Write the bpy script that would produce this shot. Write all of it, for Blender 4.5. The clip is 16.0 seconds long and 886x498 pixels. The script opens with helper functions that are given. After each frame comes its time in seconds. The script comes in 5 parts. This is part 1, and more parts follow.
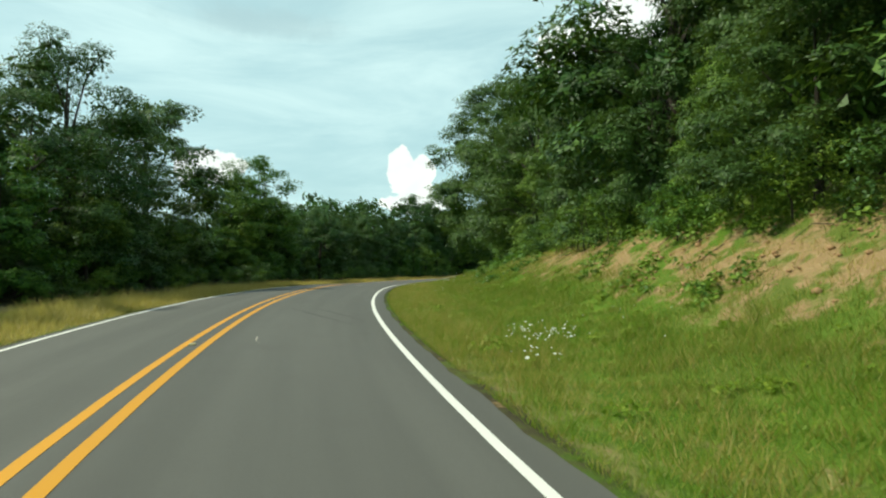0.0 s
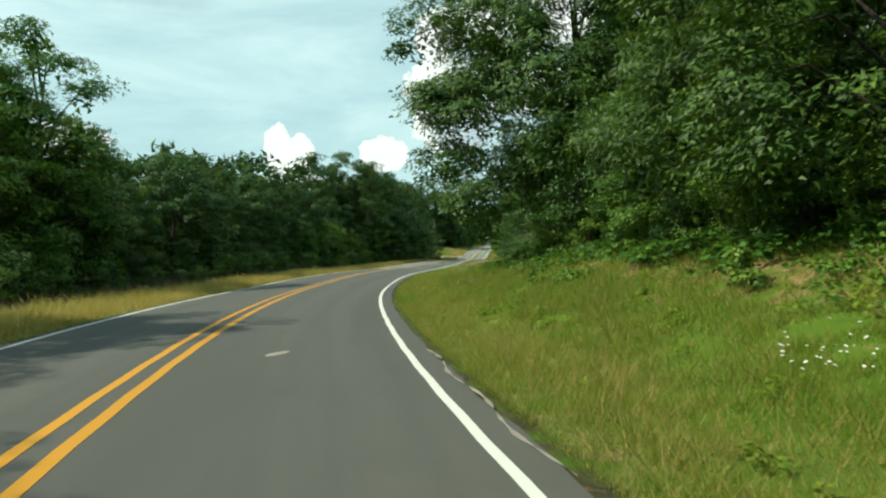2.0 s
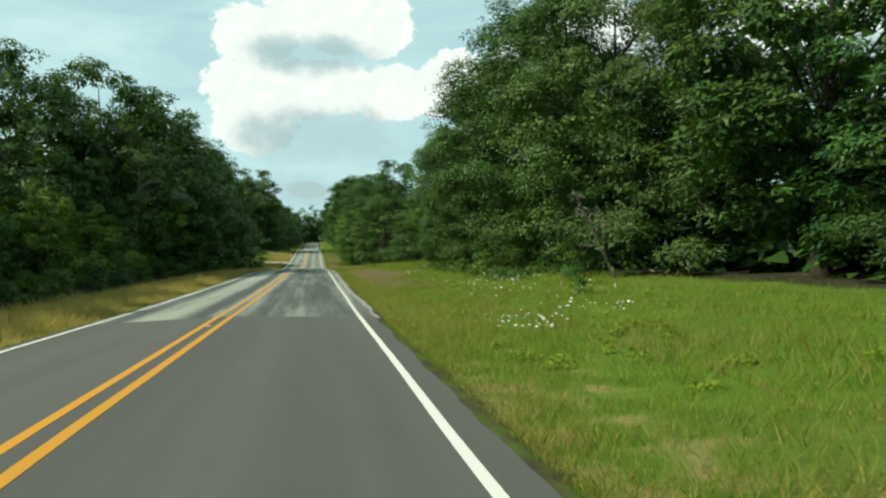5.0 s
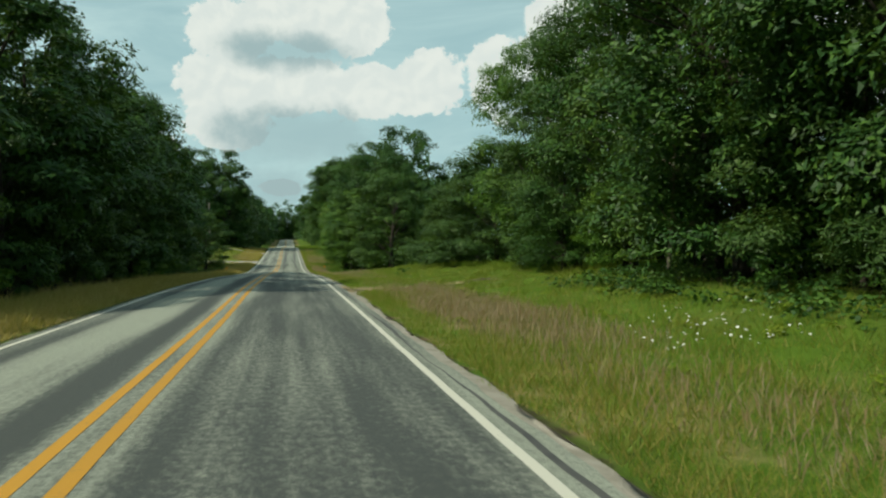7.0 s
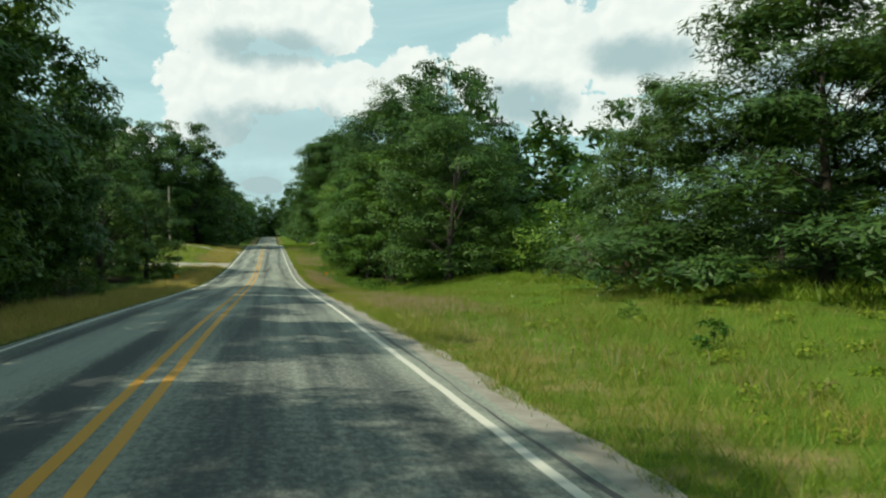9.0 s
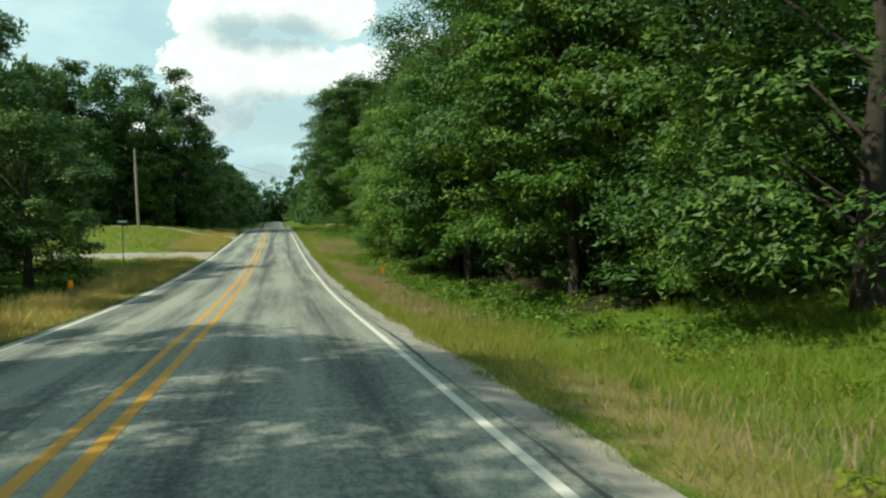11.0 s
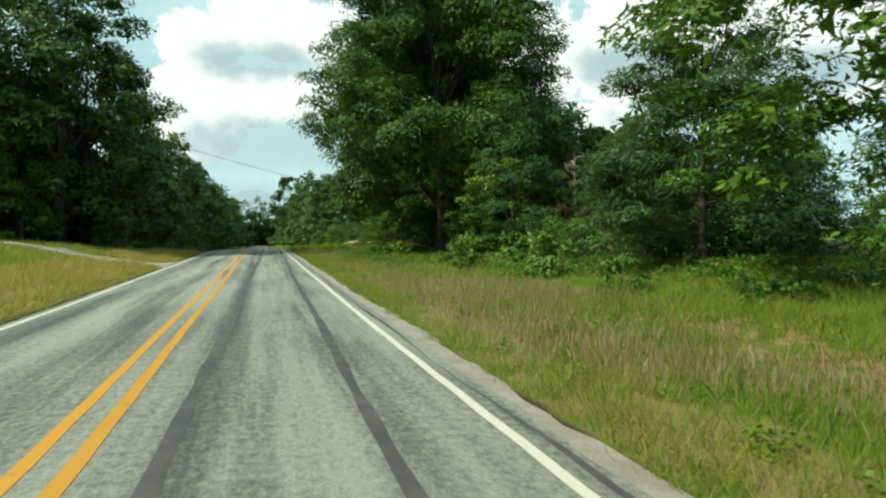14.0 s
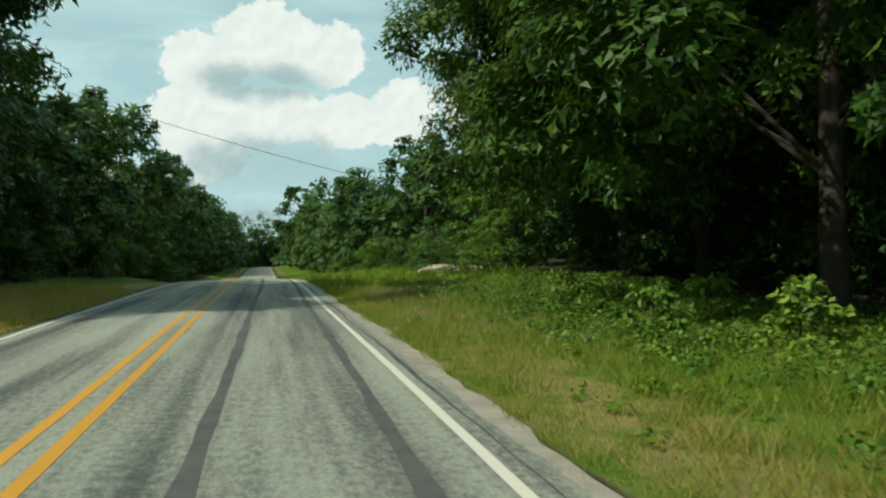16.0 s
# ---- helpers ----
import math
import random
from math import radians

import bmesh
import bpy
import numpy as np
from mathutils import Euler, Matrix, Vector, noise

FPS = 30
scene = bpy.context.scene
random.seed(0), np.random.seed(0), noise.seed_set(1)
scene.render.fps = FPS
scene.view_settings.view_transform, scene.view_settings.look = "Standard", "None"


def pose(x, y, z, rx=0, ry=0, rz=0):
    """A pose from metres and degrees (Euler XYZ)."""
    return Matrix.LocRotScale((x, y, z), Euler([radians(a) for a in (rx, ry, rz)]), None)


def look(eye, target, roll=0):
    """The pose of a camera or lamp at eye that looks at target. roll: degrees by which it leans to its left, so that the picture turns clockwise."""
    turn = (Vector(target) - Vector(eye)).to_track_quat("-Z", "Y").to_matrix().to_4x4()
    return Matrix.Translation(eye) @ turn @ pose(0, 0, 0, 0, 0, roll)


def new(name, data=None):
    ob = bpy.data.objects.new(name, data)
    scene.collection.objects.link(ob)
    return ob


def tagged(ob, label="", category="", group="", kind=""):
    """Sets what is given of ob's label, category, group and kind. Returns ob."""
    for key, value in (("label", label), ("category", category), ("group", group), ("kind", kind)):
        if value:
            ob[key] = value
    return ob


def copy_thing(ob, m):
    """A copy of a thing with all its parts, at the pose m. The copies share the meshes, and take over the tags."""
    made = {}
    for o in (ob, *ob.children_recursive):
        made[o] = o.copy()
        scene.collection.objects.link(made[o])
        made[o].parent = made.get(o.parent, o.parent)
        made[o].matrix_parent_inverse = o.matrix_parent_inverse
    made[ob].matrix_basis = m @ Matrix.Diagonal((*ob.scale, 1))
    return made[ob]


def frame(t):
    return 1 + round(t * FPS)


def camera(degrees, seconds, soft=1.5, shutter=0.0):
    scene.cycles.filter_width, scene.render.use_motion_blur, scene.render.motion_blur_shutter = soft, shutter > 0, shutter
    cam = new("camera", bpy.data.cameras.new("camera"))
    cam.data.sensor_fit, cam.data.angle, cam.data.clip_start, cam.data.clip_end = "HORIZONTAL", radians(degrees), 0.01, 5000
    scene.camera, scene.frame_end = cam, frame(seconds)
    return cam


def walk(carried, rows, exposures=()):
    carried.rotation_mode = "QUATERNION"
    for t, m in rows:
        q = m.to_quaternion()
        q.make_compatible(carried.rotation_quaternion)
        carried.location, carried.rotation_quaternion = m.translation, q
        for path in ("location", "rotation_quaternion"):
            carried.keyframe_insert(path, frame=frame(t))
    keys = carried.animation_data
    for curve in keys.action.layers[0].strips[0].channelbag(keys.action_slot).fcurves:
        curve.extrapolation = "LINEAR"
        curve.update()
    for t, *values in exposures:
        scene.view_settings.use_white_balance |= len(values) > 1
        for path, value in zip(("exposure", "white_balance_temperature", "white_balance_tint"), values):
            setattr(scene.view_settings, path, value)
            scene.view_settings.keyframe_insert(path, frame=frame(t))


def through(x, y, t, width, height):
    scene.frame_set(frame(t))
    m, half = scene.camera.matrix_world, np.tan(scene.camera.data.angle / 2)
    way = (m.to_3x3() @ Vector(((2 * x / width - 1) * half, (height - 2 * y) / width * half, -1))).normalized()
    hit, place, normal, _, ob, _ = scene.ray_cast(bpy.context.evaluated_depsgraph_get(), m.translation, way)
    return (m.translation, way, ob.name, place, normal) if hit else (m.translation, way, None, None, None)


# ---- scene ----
# The camera and its way: a car's drive along a two-lane country road.
cam = camera(63.38, 16.0, soft=2.2, shutter=0.04)
PATH = [
    (0, (24.051, -85.295, 1.124), (23.5347, -83.3630, 1.1823), -0.11),
    (0.5, (20.077, -77.374, 1.337), (19.6377, -75.4234, 1.3986), 0.19),
    (1, (16.576, -69.381, 1.491), (16.2348, -67.4104, 1.5295), 0.50),
    (1.5, (13.476, -61.367, 1.604), (13.2141, -59.3840, 1.6255), 0.11),
    (2, (10.707, -53.383, 1.671), (10.5194, -51.3918, 1.6744), -0.33),
    (2.5, (8.335, -45.406, 1.694), (8.2408, -43.4086, 1.6948), 0.24),
    (3, (6.284, -37.333, 1.679), (6.2916, -35.3332, 1.6751), 0.07),
    (3.2, (5.589, -34.090, 1.654), (5.6382, -32.0908, 1.6462), 0.35),
    (3.7, (4.155, -25.935, 1.566), (4.3046, -23.9410, 1.5562), 0.40),
    (4.2, (3.140, -17.737, 1.510), (3.3814, -15.7519, 1.5078), -0.19),
    (4.7, (2.498, -9.526, 1.515), (2.8141, -7.5512, 1.5220), -0.78),
    (5.3, (2.150, 0.314, 1.524), (2.5239, 2.2792, 1.5310), -0.58),
    (5.5, (2.128, 3.593, 1.513), (2.5120, 5.5558, 1.5165), -0.19),
    (6, (1.996, 11.818, 1.472), (2.4016, 13.7769, 1.4677), -0.31),
    (6.5, (1.780, 20.028, 1.443), (2.1982, 21.9841, 1.4532), -0.28),
    (7, (1.585, 28.241, 1.443), (2.0046, 30.1963, 1.4491), -0.30),
    (7.5, (1.505, 36.474, 1.454), (1.9386, 38.4263, 1.4682), 0.27),
    (8, (1.440, 44.701, 1.483), (1.8892, 46.6499, 1.4991), 0.01),
    (8.5, (1.402, 52.850, 1.533), (1.8661, 54.7959, 1.5440), -0.16),
    (9, (1.377, 60.957, 1.542), (1.8442, 62.9016, 1.5448), -0.07),
    (9.2, (1.384, 64.195, 1.527), (1.8513, 66.1399, 1.5206), 0.18),
    (9.7, (1.434, 72.289, 1.456), (1.8991, 74.2340, 1.4311), 0.29),
    (10.2, (1.517, 80.381, 1.346), (1.9737, 82.3281, 1.3088), -0.21),
    (10.7, (1.580, 88.481, 1.184), (2.0296, 90.4295, 1.1408), -0.86),
    (11.3, (1.560, 98.222, 0.972), (2.0081, 100.1708, 0.9340), -1.24),
    (11.5, (1.522, 101.475, 0.916), (1.9725, 103.4237, 0.8827), -1.20),
    (12, (1.394, 109.618, 0.777), (1.8430, 111.5664, 0.7494), -0.91),
    (12.5, (1.313, 117.783, 0.690), (1.7761, 119.7283, 0.6686), -0.82),
    (13, (1.272, 126.010, 0.726), (1.7447, 127.9528, 0.7170), -0.92),
    (13.5, (1.316, 134.372, 0.862), (1.8010, 136.3122, 0.8770), -0.91),
    (14, (1.429, 142.877, 1.065), (1.9184, 144.8160, 1.0957), -1.09),
    (14.5, (1.585, 151.459, 1.348), (2.0776, 153.3968, 1.3983), -0.89),
    (15, (1.647, 160.090, 1.675), (2.1441, 162.0258, 1.7453), -0.49),
    (15.5, (1.681, 168.771, 2.023), (2.1726, 170.7076, 2.1049), -0.69),
    (16, (1.744, 177.483, 2.390), (2.2243, 179.4225, 2.4734), -1.34),
]
walk(cam, [(t, look(eye, target, roll)) for t, eye, target, roll in PATH], exposures=[(t, e, 6500, 3) for t, e in ((0.0, 0.0), (3.0, 0.0), (5.5, -0.2), (6.5, -0.44), (7.2, -0.46), (8.0, -0.36), (9.0, -0.22), (11.5, 0.0), (14.0, 0.0), (14.5, -0.16), (15.0, -0.24), (16.0, -0.3))])

# ---- world and sun ----
SUN_AZ, SUN_EL = radians(-106), radians(46)          # azimuth from +y towards +x
SUN_DIR = Vector((math.sin(SUN_AZ) * math.cos(SUN_EL), math.cos(SUN_AZ) * math.cos(SUN_EL), math.sin(SUN_EL)))
sun_data = bpy.data.lights.new("sun", "SUN")
sun_data.energy, sun_data.angle, sun_data.color = 4.9, radians(0.6), (1.0, 0.935, 0.77)
sun = new("sun", sun_data)
sun.rotation_euler = SUN_DIR.to_track_quat("Z", "Y").to_euler()

world = bpy.data.worlds.new("sky")
scene.world = world
world.use_nodes = True
wt = world.node_tree
wt.nodes.clear()


def wmath(op, a, b=None, clamp=False):
    n = wt.nodes.new("ShaderNodeMath")
    n.operation, n.use_clamp = op, clamp
    for k, v in enumerate((a, b)):
        if v is None:
            continue
        if isinstance(v, (int, float)):
            n.inputs[k].default_value = v
        else:
            wt.links.new(v, n.inputs[k])
    return n.outputs[0]


def wramp(value, lo, hi):
    n = wt.nodes.new("ShaderNodeMapRange")
    n.interpolation_type = "SMOOTHSTEP"
    n.inputs["From Min"].default_value, n.inputs["From Max"].default_value = lo, hi
    wt.links.new(value, n.inputs["Value"])
    return n.outputs["Result"]


def wmix(fac, a, b):
    n = wt.nodes.new("ShaderNodeMix")
    n.data_type = "RGBA"
    wt.links.new(fac, n.inputs["Factor"])
    for key, v in (("A", a), ("B", b)):
        if isinstance(v, tuple):
            n.inputs[key].default_value = (*v, 1)
        else:
            wt.links.new(v, n.inputs[key])
    return n.outputs["Result"]


def wnoise(vec, scale, detail=6.0, rough=0.55, dist=0.0):
    n = wt.nodes.new("ShaderNodeTexNoise")
    n.inputs["Scale"].default_value, n.inputs["Detail"].default_value = scale, detail
    n.inputs["Roughness"].default_value, n.inputs["Distortion"].default_value = rough, dist
    wt.links.new(vec, n.inputs["Vector"])
    return n.outputs["Fac"]


w_out = wt.nodes.new("ShaderNodeOutputWorld")
w_bg = wt.nodes.new("ShaderNodeBackground")
w_sky = wt.nodes.new("ShaderNodeTexSky")
w_sky.sky_type, w_sky.sun_disc = "NISHITA", False
w_sky.sun_elevation, w_sky.sun_rotation = SUN_EL, SUN_AZ
w_sky.dust_density, w_sky.ozone_density = 2.0, 1.0
w_xyz = wt.nodes.new("ShaderNodeSeparateXYZ")
w_tc = wt.nodes.new("ShaderNodeTexCoord")
wt.links.new(w_tc.outputs["Generated"], w_xyz.inputs[0])
az = wmath("MULTIPLY", wmath("ARCTAN2", w_xyz.outputs[0], w_xyz.outputs[1]), 57.2958)
el = wmath("MULTIPLY", wmath("ARCSINE", w_xyz.outputs[2]), 57.2958)
w_ae = wt.nodes.new("ShaderNodeCombineXYZ")
wt.links.new(az, w_ae.inputs[0])
wt.links.new(el, w_ae.inputs[1])
AE = w_ae.outputs[0]
w_off = wt.nodes.new("ShaderNodeVectorMath")
w_off.operation = "ADD"
w_off.inputs[1].default_value = (0.35, -0.55, 0.0)
wt.links.new(AE, w_off.inputs[0])
billow = wmath("SUBTRACT", wnoise(AE, 0.36, 8.0, 0.56, 0.3), 0.5)
billow_low = wmath("SUBTRACT", wnoise(w_off.outputs[0], 0.36, 8.0, 0.56, 0.3), 0.5)
fine = wmath("SUBTRACT", wnoise(AE, 1.25, 6.0, 0.6, 0.2), 0.5)
relief = wramp(wmath("SUBTRACT", billow, billow_low), -0.10, 0.13)     # sunlit and shaded sides of the billows


def heap(puffs):
    """The union of soft round puffs of cloud: azimuth, elevation and half sizes in degrees."""
    best = None
    for a, e, ra, re_ in puffs:
        m = wt.nodes.new("ShaderNodeMapping")
        m.inputs["Scale"].default_value = (1 / ra, 1 / re_, 1)
        m.inputs["Location"].default_value = (-a / ra, -e / re_, 0)
        wt.links.new(AE, m.inputs["Vector"])
        n = wt.nodes.new("ShaderNodeVectorMath")
        n.operation = "LENGTH"
        wt.links.new(m.outputs[0], n.inputs[0])
        d = wmath("SUBTRACT", 1.0, n.outputs["Value"])
        best = d if best is None else wmath("MAXIMUM", best, d)
    return best


white = heap(((-4.5, 16.3, 3.2, 2.6), (0.5, 18.2, 5.0, 3.0), (5.0, 17.6, 3.2, 2.6), (-5.0, 12.6, 3.6, 2.6), (0.5, 12.8, 5.5, 2.4), (6.5, 12.4, 4.0, 2.4),
              (11.0, 13.2, 3.2, 2.6), (-4.6, 9.8, 3.4, 2.2), (-0.6, 5.0, 1.7, 0.7),
              (17.5, 13.2, 3.6, 3.8), (22.5, 15.6, 4.4, 4.6), (29.0, 15.5, 6.0, 4.6), (36.0, 16.0, 7.0, 5.0), (44.0, 14.0, 8.0, 4.0), (25.0, 10.6, 6.5, 1.6),
              (-18.3, 8.0, 1.2, 1.9), (-16.6, 7.8, 1.1, 1.5), (-17.4, 6.6, 1.9, 1.1), (-10.0, 7.6, 2.0, 1.5), (-33.0, 7.8, 3.0, 1.4), (-17.0, 5.4, 3.0, 0.9)))
grey = heap(((-0.6, 4.9, 3.4, 1.9), (-0.3, 15.3, 5.2, 1.5), (1.3, 9.0, 7.5, 2.3), (20.0, 11.4, 4.0, 1.9), (29.0, 14.6, 4.2, 1.7), (33.0, 10.8, 5.0, 1.6), (-29.4, 18.6, 6.0, 1.2), (41.0, 12.6, 6.0, 1.8)))
w_cloud = wramp(wmath("ADD", wmath("ADD", white, wmath("MULTIPLY", billow, 0.95)), wmath("MULTIPLY", fine, 0.55)), 0.0, 0.11)
w_shade = wramp(wmath("ADD", wmath("ADD", grey, wmath("MULTIPLY", billow, 1.5)), wmath("MULTIPLY", fine, 0.4)), -0.3, 0.65)
# thin high veil over the whole sky
w_str = wt.nodes.new("ShaderNodeMapping")
w_str.inputs["Scale"].default_value = (0.045, 0.2, 1)
wt.links.new(AE, w_str.inputs["Vector"])
w_veil = wramp(wnoise(w_str.outputs[0], 1.0, 6.0, 0.6, 0.6), 0.3, 0.75)
sky_scaled = wt.nodes.new("ShaderNodeMix")
sky_scaled.data_type, sky_scaled.blend_type = "RGBA", "MULTIPLY"
sky_scaled.inputs["Factor"].default_value = 1.0
wt.links.new(w_sky.outputs[0], sky_scaled.inputs["A"])
sky_scaled.inputs["B"].default_value = (0.78, 0.88, 0.84, 1)
thick = wramp(el, 50.0, 12.0)          # haze thins towards the zenith
hazed = wmix(wmath("ADD", 0.34, wmath("MULTIPLY", thick, 0.38)), sky_scaled.outputs["Result"], (7.4, 11.0, 11.6))
veiled = wmix(wmath("MULTIPLY", w_veil, wmath("ADD", 0.32, wmath("MULTIPLY", thick, 0.33))), hazed, (10.0, 12.8, 12.8))
sunny = wmix(relief, (11.8, 12.4, 12.1), (13.1, 13.4, 12.8))
shaded = wmix(w_shade, sunny, (6.2, 7.8, 8.0))
clouded = wmix(wmath("MULTIPLY", w_cloud, 0.97), veiled, shaded)
shade_only = wmix(wmath("MULTIPLY", w_shade, 0.5), clouded, (5.6, 7.6, 8.1))
wt.links.new(shade_only, w_bg.inputs["Color"])
w_bg.inputs["Strength"].default_value = 0.085
wt.links.new(w_bg.outputs[0], w_out.inputs["Surface"])

# ---- materials ----


def nodes_of(name, rough=0.9, spec=0.3):
    m = bpy.data.materials.new(name)
    m.use_nodes = True
    nt = m.node_tree
    b = nt.nodes["Principled BSDF"]
    b.inputs["Roughness"].default_value = rough
    b.inputs["Specular IOR Level"].default_value = spec
    return m, nt, b


def link(nt, a, b):
    nt.links.new(a, b)


def noise_of(nt, vec, scale, detail=5.0, rough=0.55):
    n = nt.nodes.new("ShaderNodeTexNoise")
    n.inputs["Scale"].default_value, n.inputs["Detail"].default_value, n.inputs["Roughness"].default_value = scale, detail, rough
    if vec is not None:
        nt.links.new(vec, n.inputs["Vector"])
    return n.outputs["Fac"]


def place_of(nt, scale=(1, 1, 1)):
    g = nt.nodes.new("ShaderNodeNewGeometry")
    m = nt.nodes.new("ShaderNodeMapping")
    m.inputs["Scale"].default_value = scale
    nt.links.new(g.outputs["Position"], m.inputs["Vector"])
    return m.outputs[0]


def uv_of(nt, scale=(1, 1, 1)):
    g = nt.nodes.new("ShaderNodeUVMap")
    m = nt.nodes.new("ShaderNodeMapping")
    m.inputs["Scale"].default_value = scale
    nt.links.new(g.outputs[0], m.inputs["Vector"])
    return m.outputs[0]


def ramp_of(nt, value, lo, hi):
    n = nt.nodes.new("ShaderNodeMapRange")
    n.interpolation_type = "SMOOTHSTEP"
    n.inputs["From Min"].default_value, n.inputs["From Max"].default_value = lo, hi
    nt.links.new(value, n.inputs["Value"])
    return n.outputs["Result"]


def mix_of(nt, fac, a, b):
    n = nt.nodes.new("ShaderNodeMix")
    n.data_type = "RGBA"
    if isinstance(fac, (int, float)):
        n.inputs["Factor"].default_value = fac
    else:
        nt.links.new(fac, n.inputs["Factor"])
    for key, v in (("A", a), ("B", b)):
        if isinstance(v, tuple):
            n.inputs[key].default_value = (*v, 1)
        else:
            nt.links.new(v, n.inputs[key])
    return n.outputs["Result"]


def math_of(nt, op, a, b=0.0):
    n = nt.nodes.new("ShaderNodeMath")
    n.operation = op
    for k, v in enumerate((a, b)):
        if isinstance(v, (int, float)):
            n.inputs[k].default_value = v
        else:
            nt.links.new(v, n.inputs[k])
    return n.outputs[0]


def bump_of(nt, b, height, strength, distance):
    n = nt.nodes.new("ShaderNodeBump")
    n.inputs["Strength"].default_value, n.inputs["Distance"].default_value = strength, distance
    nt.links.new(height, n.inputs["Height"])
    nt.links.new(n.outputs[0], b.inputs["Normal"])


def attr_of(nt, name):
    n = nt.nodes.new("ShaderNodeAttribute")
    n.attribute_name = name
    return n.outputs["Fac"]


def plain(name, a, b_col, scale=4.0, rough=0.85, bump=0.3, metal=0.0):
    m, nt, b = nodes_of(name, rough)
    v = place_of(nt)
    f = noise_of(nt, v, scale)
    g = noise_of(nt, v, scale * 9)
    col = mix_of(nt, ramp_of(nt, f, 0.3, 0.7), a, b_col)
    col = mix_of(nt, math_of(nt, "MULTIPLY", g, 0.35), col, tuple(c * 0.55 for c in a))
    link(nt, col, b.inputs["Base Color"])
    b.inputs["Metallic"].default_value = metal
    bump_of(nt, b, g, bump, 0.02)
    return m


def leaf_material(name, dark, mid, light, through=0.35, rough=0.52, patch=None):
    m, nt, b = nodes_of(name, rough, 0.28)
    geo = nt.nodes.new("ShaderNodeNewGeometry")
    info = nt.nodes.new("ShaderNodeObjectInfo")
    isl = geo.outputs["Random Per Island"]
    big = noise_of(nt, place_of(nt), 0.55, 3.0)
    col = mix_of(nt, ramp_of(nt, isl, 0.0, 0.9), dark, mid)
    col = mix_of(nt, ramp_of(nt, math_of(nt, "ADD", math_of(nt, "MULTIPLY", isl, 0.45), big), 0.62, 1.05), col, light)
    if patch:
        wide = noise_of(nt, place_of(nt), 0.22, 5.0, 0.6)
        col = mix_of(nt, math_of(nt, "MULTIPLY", ramp_of(nt, wide, 0.44, 0.70), 0.6), col, patch)
    hsv = nt.nodes.new("ShaderNodeHueSaturation")
    link(nt, col, hsv.inputs["Color"])
    link(nt, math_of(nt, "ADD", math_of(nt, "MULTIPLY", info.outputs["Random"], 0.035), 0.482), hsv.inputs["Hue"])
    link(nt, math_of(nt, "ADD", math_of(nt, "MULTIPLY", info.outputs["Random"], -0.35), 1.15), hsv.inputs["Value"])
    link(nt, hsv.outputs[0], b.inputs["Base Color"])
    tr = nt.nodes.new("ShaderNodeBsdfTranslucent")
    lighter = mix_of(nt, 0.45, hsv.outputs[0], (0.16, 0.24, 0.02))
    link(nt, lighter, tr.inputs["Color"])
    mx = nt.nodes.new("ShaderNodeMixShader")
    mx.inputs[0].default_value = through
    link(nt, b.outputs[0], mx.inputs[1])
    link(nt, tr.outputs[0], mx.inputs[2])
    link(nt, mx.outputs[0], nt.nodes["Material Output"].inputs["Surface"])
    return m


M_LEAF = leaf_material("broad_leaf", (0.022, 0.062, 0.012), (0.043, 0.112, 0.019), (0.098, 0.190, 0.030), 0.18)
M_LEAF_LIGHT = leaf_material("young_leaf", (0.046, 0.118, 0.016), (0.095, 0.210, 0.026), (0.200, 0.330, 0.046), 0.34)
M_CEDAR = leaf_material("cedar_needle", (0.028, 0.070, 0.017), (0.050, 0.115, 0.025), (0.084, 0.160, 0.036), 0.26)
M_OAK = leaf_material("oak_leaf", (0.026, 0.068, 0.010), (0.052, 0.125, 0.016), (0.120, 0.215, 0.028), 0.28)
M_BROWN_LEAF = leaf_material("dead_leaf", (0.075, 0.040, 0.018), (0.125, 0.065, 0.028), (0.17, 0.10, 0.045), 0.2)
M_GRASS = leaf_material("grass_blade", (0.165, 0.275, 0.022), (0.235, 0.360, 0.030), (0.33, 0.395, 0.050), 0.5, patch=(0.29, 0.32, 0.052))
M_DRY = leaf_material("dry_grass_blade", (0.34, 0.31, 0.065), (0.44, 0.36, 0.090), (0.52, 0.40, 0.140), 0.5)
M_GOLD = leaf_material("golden_grass_blade", (0.46, 0.36, 0.09), (0.58, 0.45, 0.13), (0.66, 0.52, 0.20), 0.5)
M_SEED = leaf_material("reddish_seed_grass", (0.48, 0.31, 0.19), (0.57, 0.39, 0.26), (0.66, 0.49, 0.36), 0.5)
M_BARK = plain("bark", (0.062, 0.052, 0.040), (0.034, 0.029, 0.022), 5.0, 0.95, 0.8)
M_TWIG = plain("dead_wood", (0.26, 0.22, 0.18), (0.17, 0.14, 0.11), 5.0, 0.95, 0.6)
M_FLOWER = plain("white_petal", (0.80, 0.80, 0.74), (0.72, 0.72, 0.62), 9.0, 0.7, 0.1)

M_YELLOW_PETAL = plain("yellow_petal", (0.78, 0.66, 0.16), (0.68, 0.54, 0.10), 9.0, 0.7, 0.1)


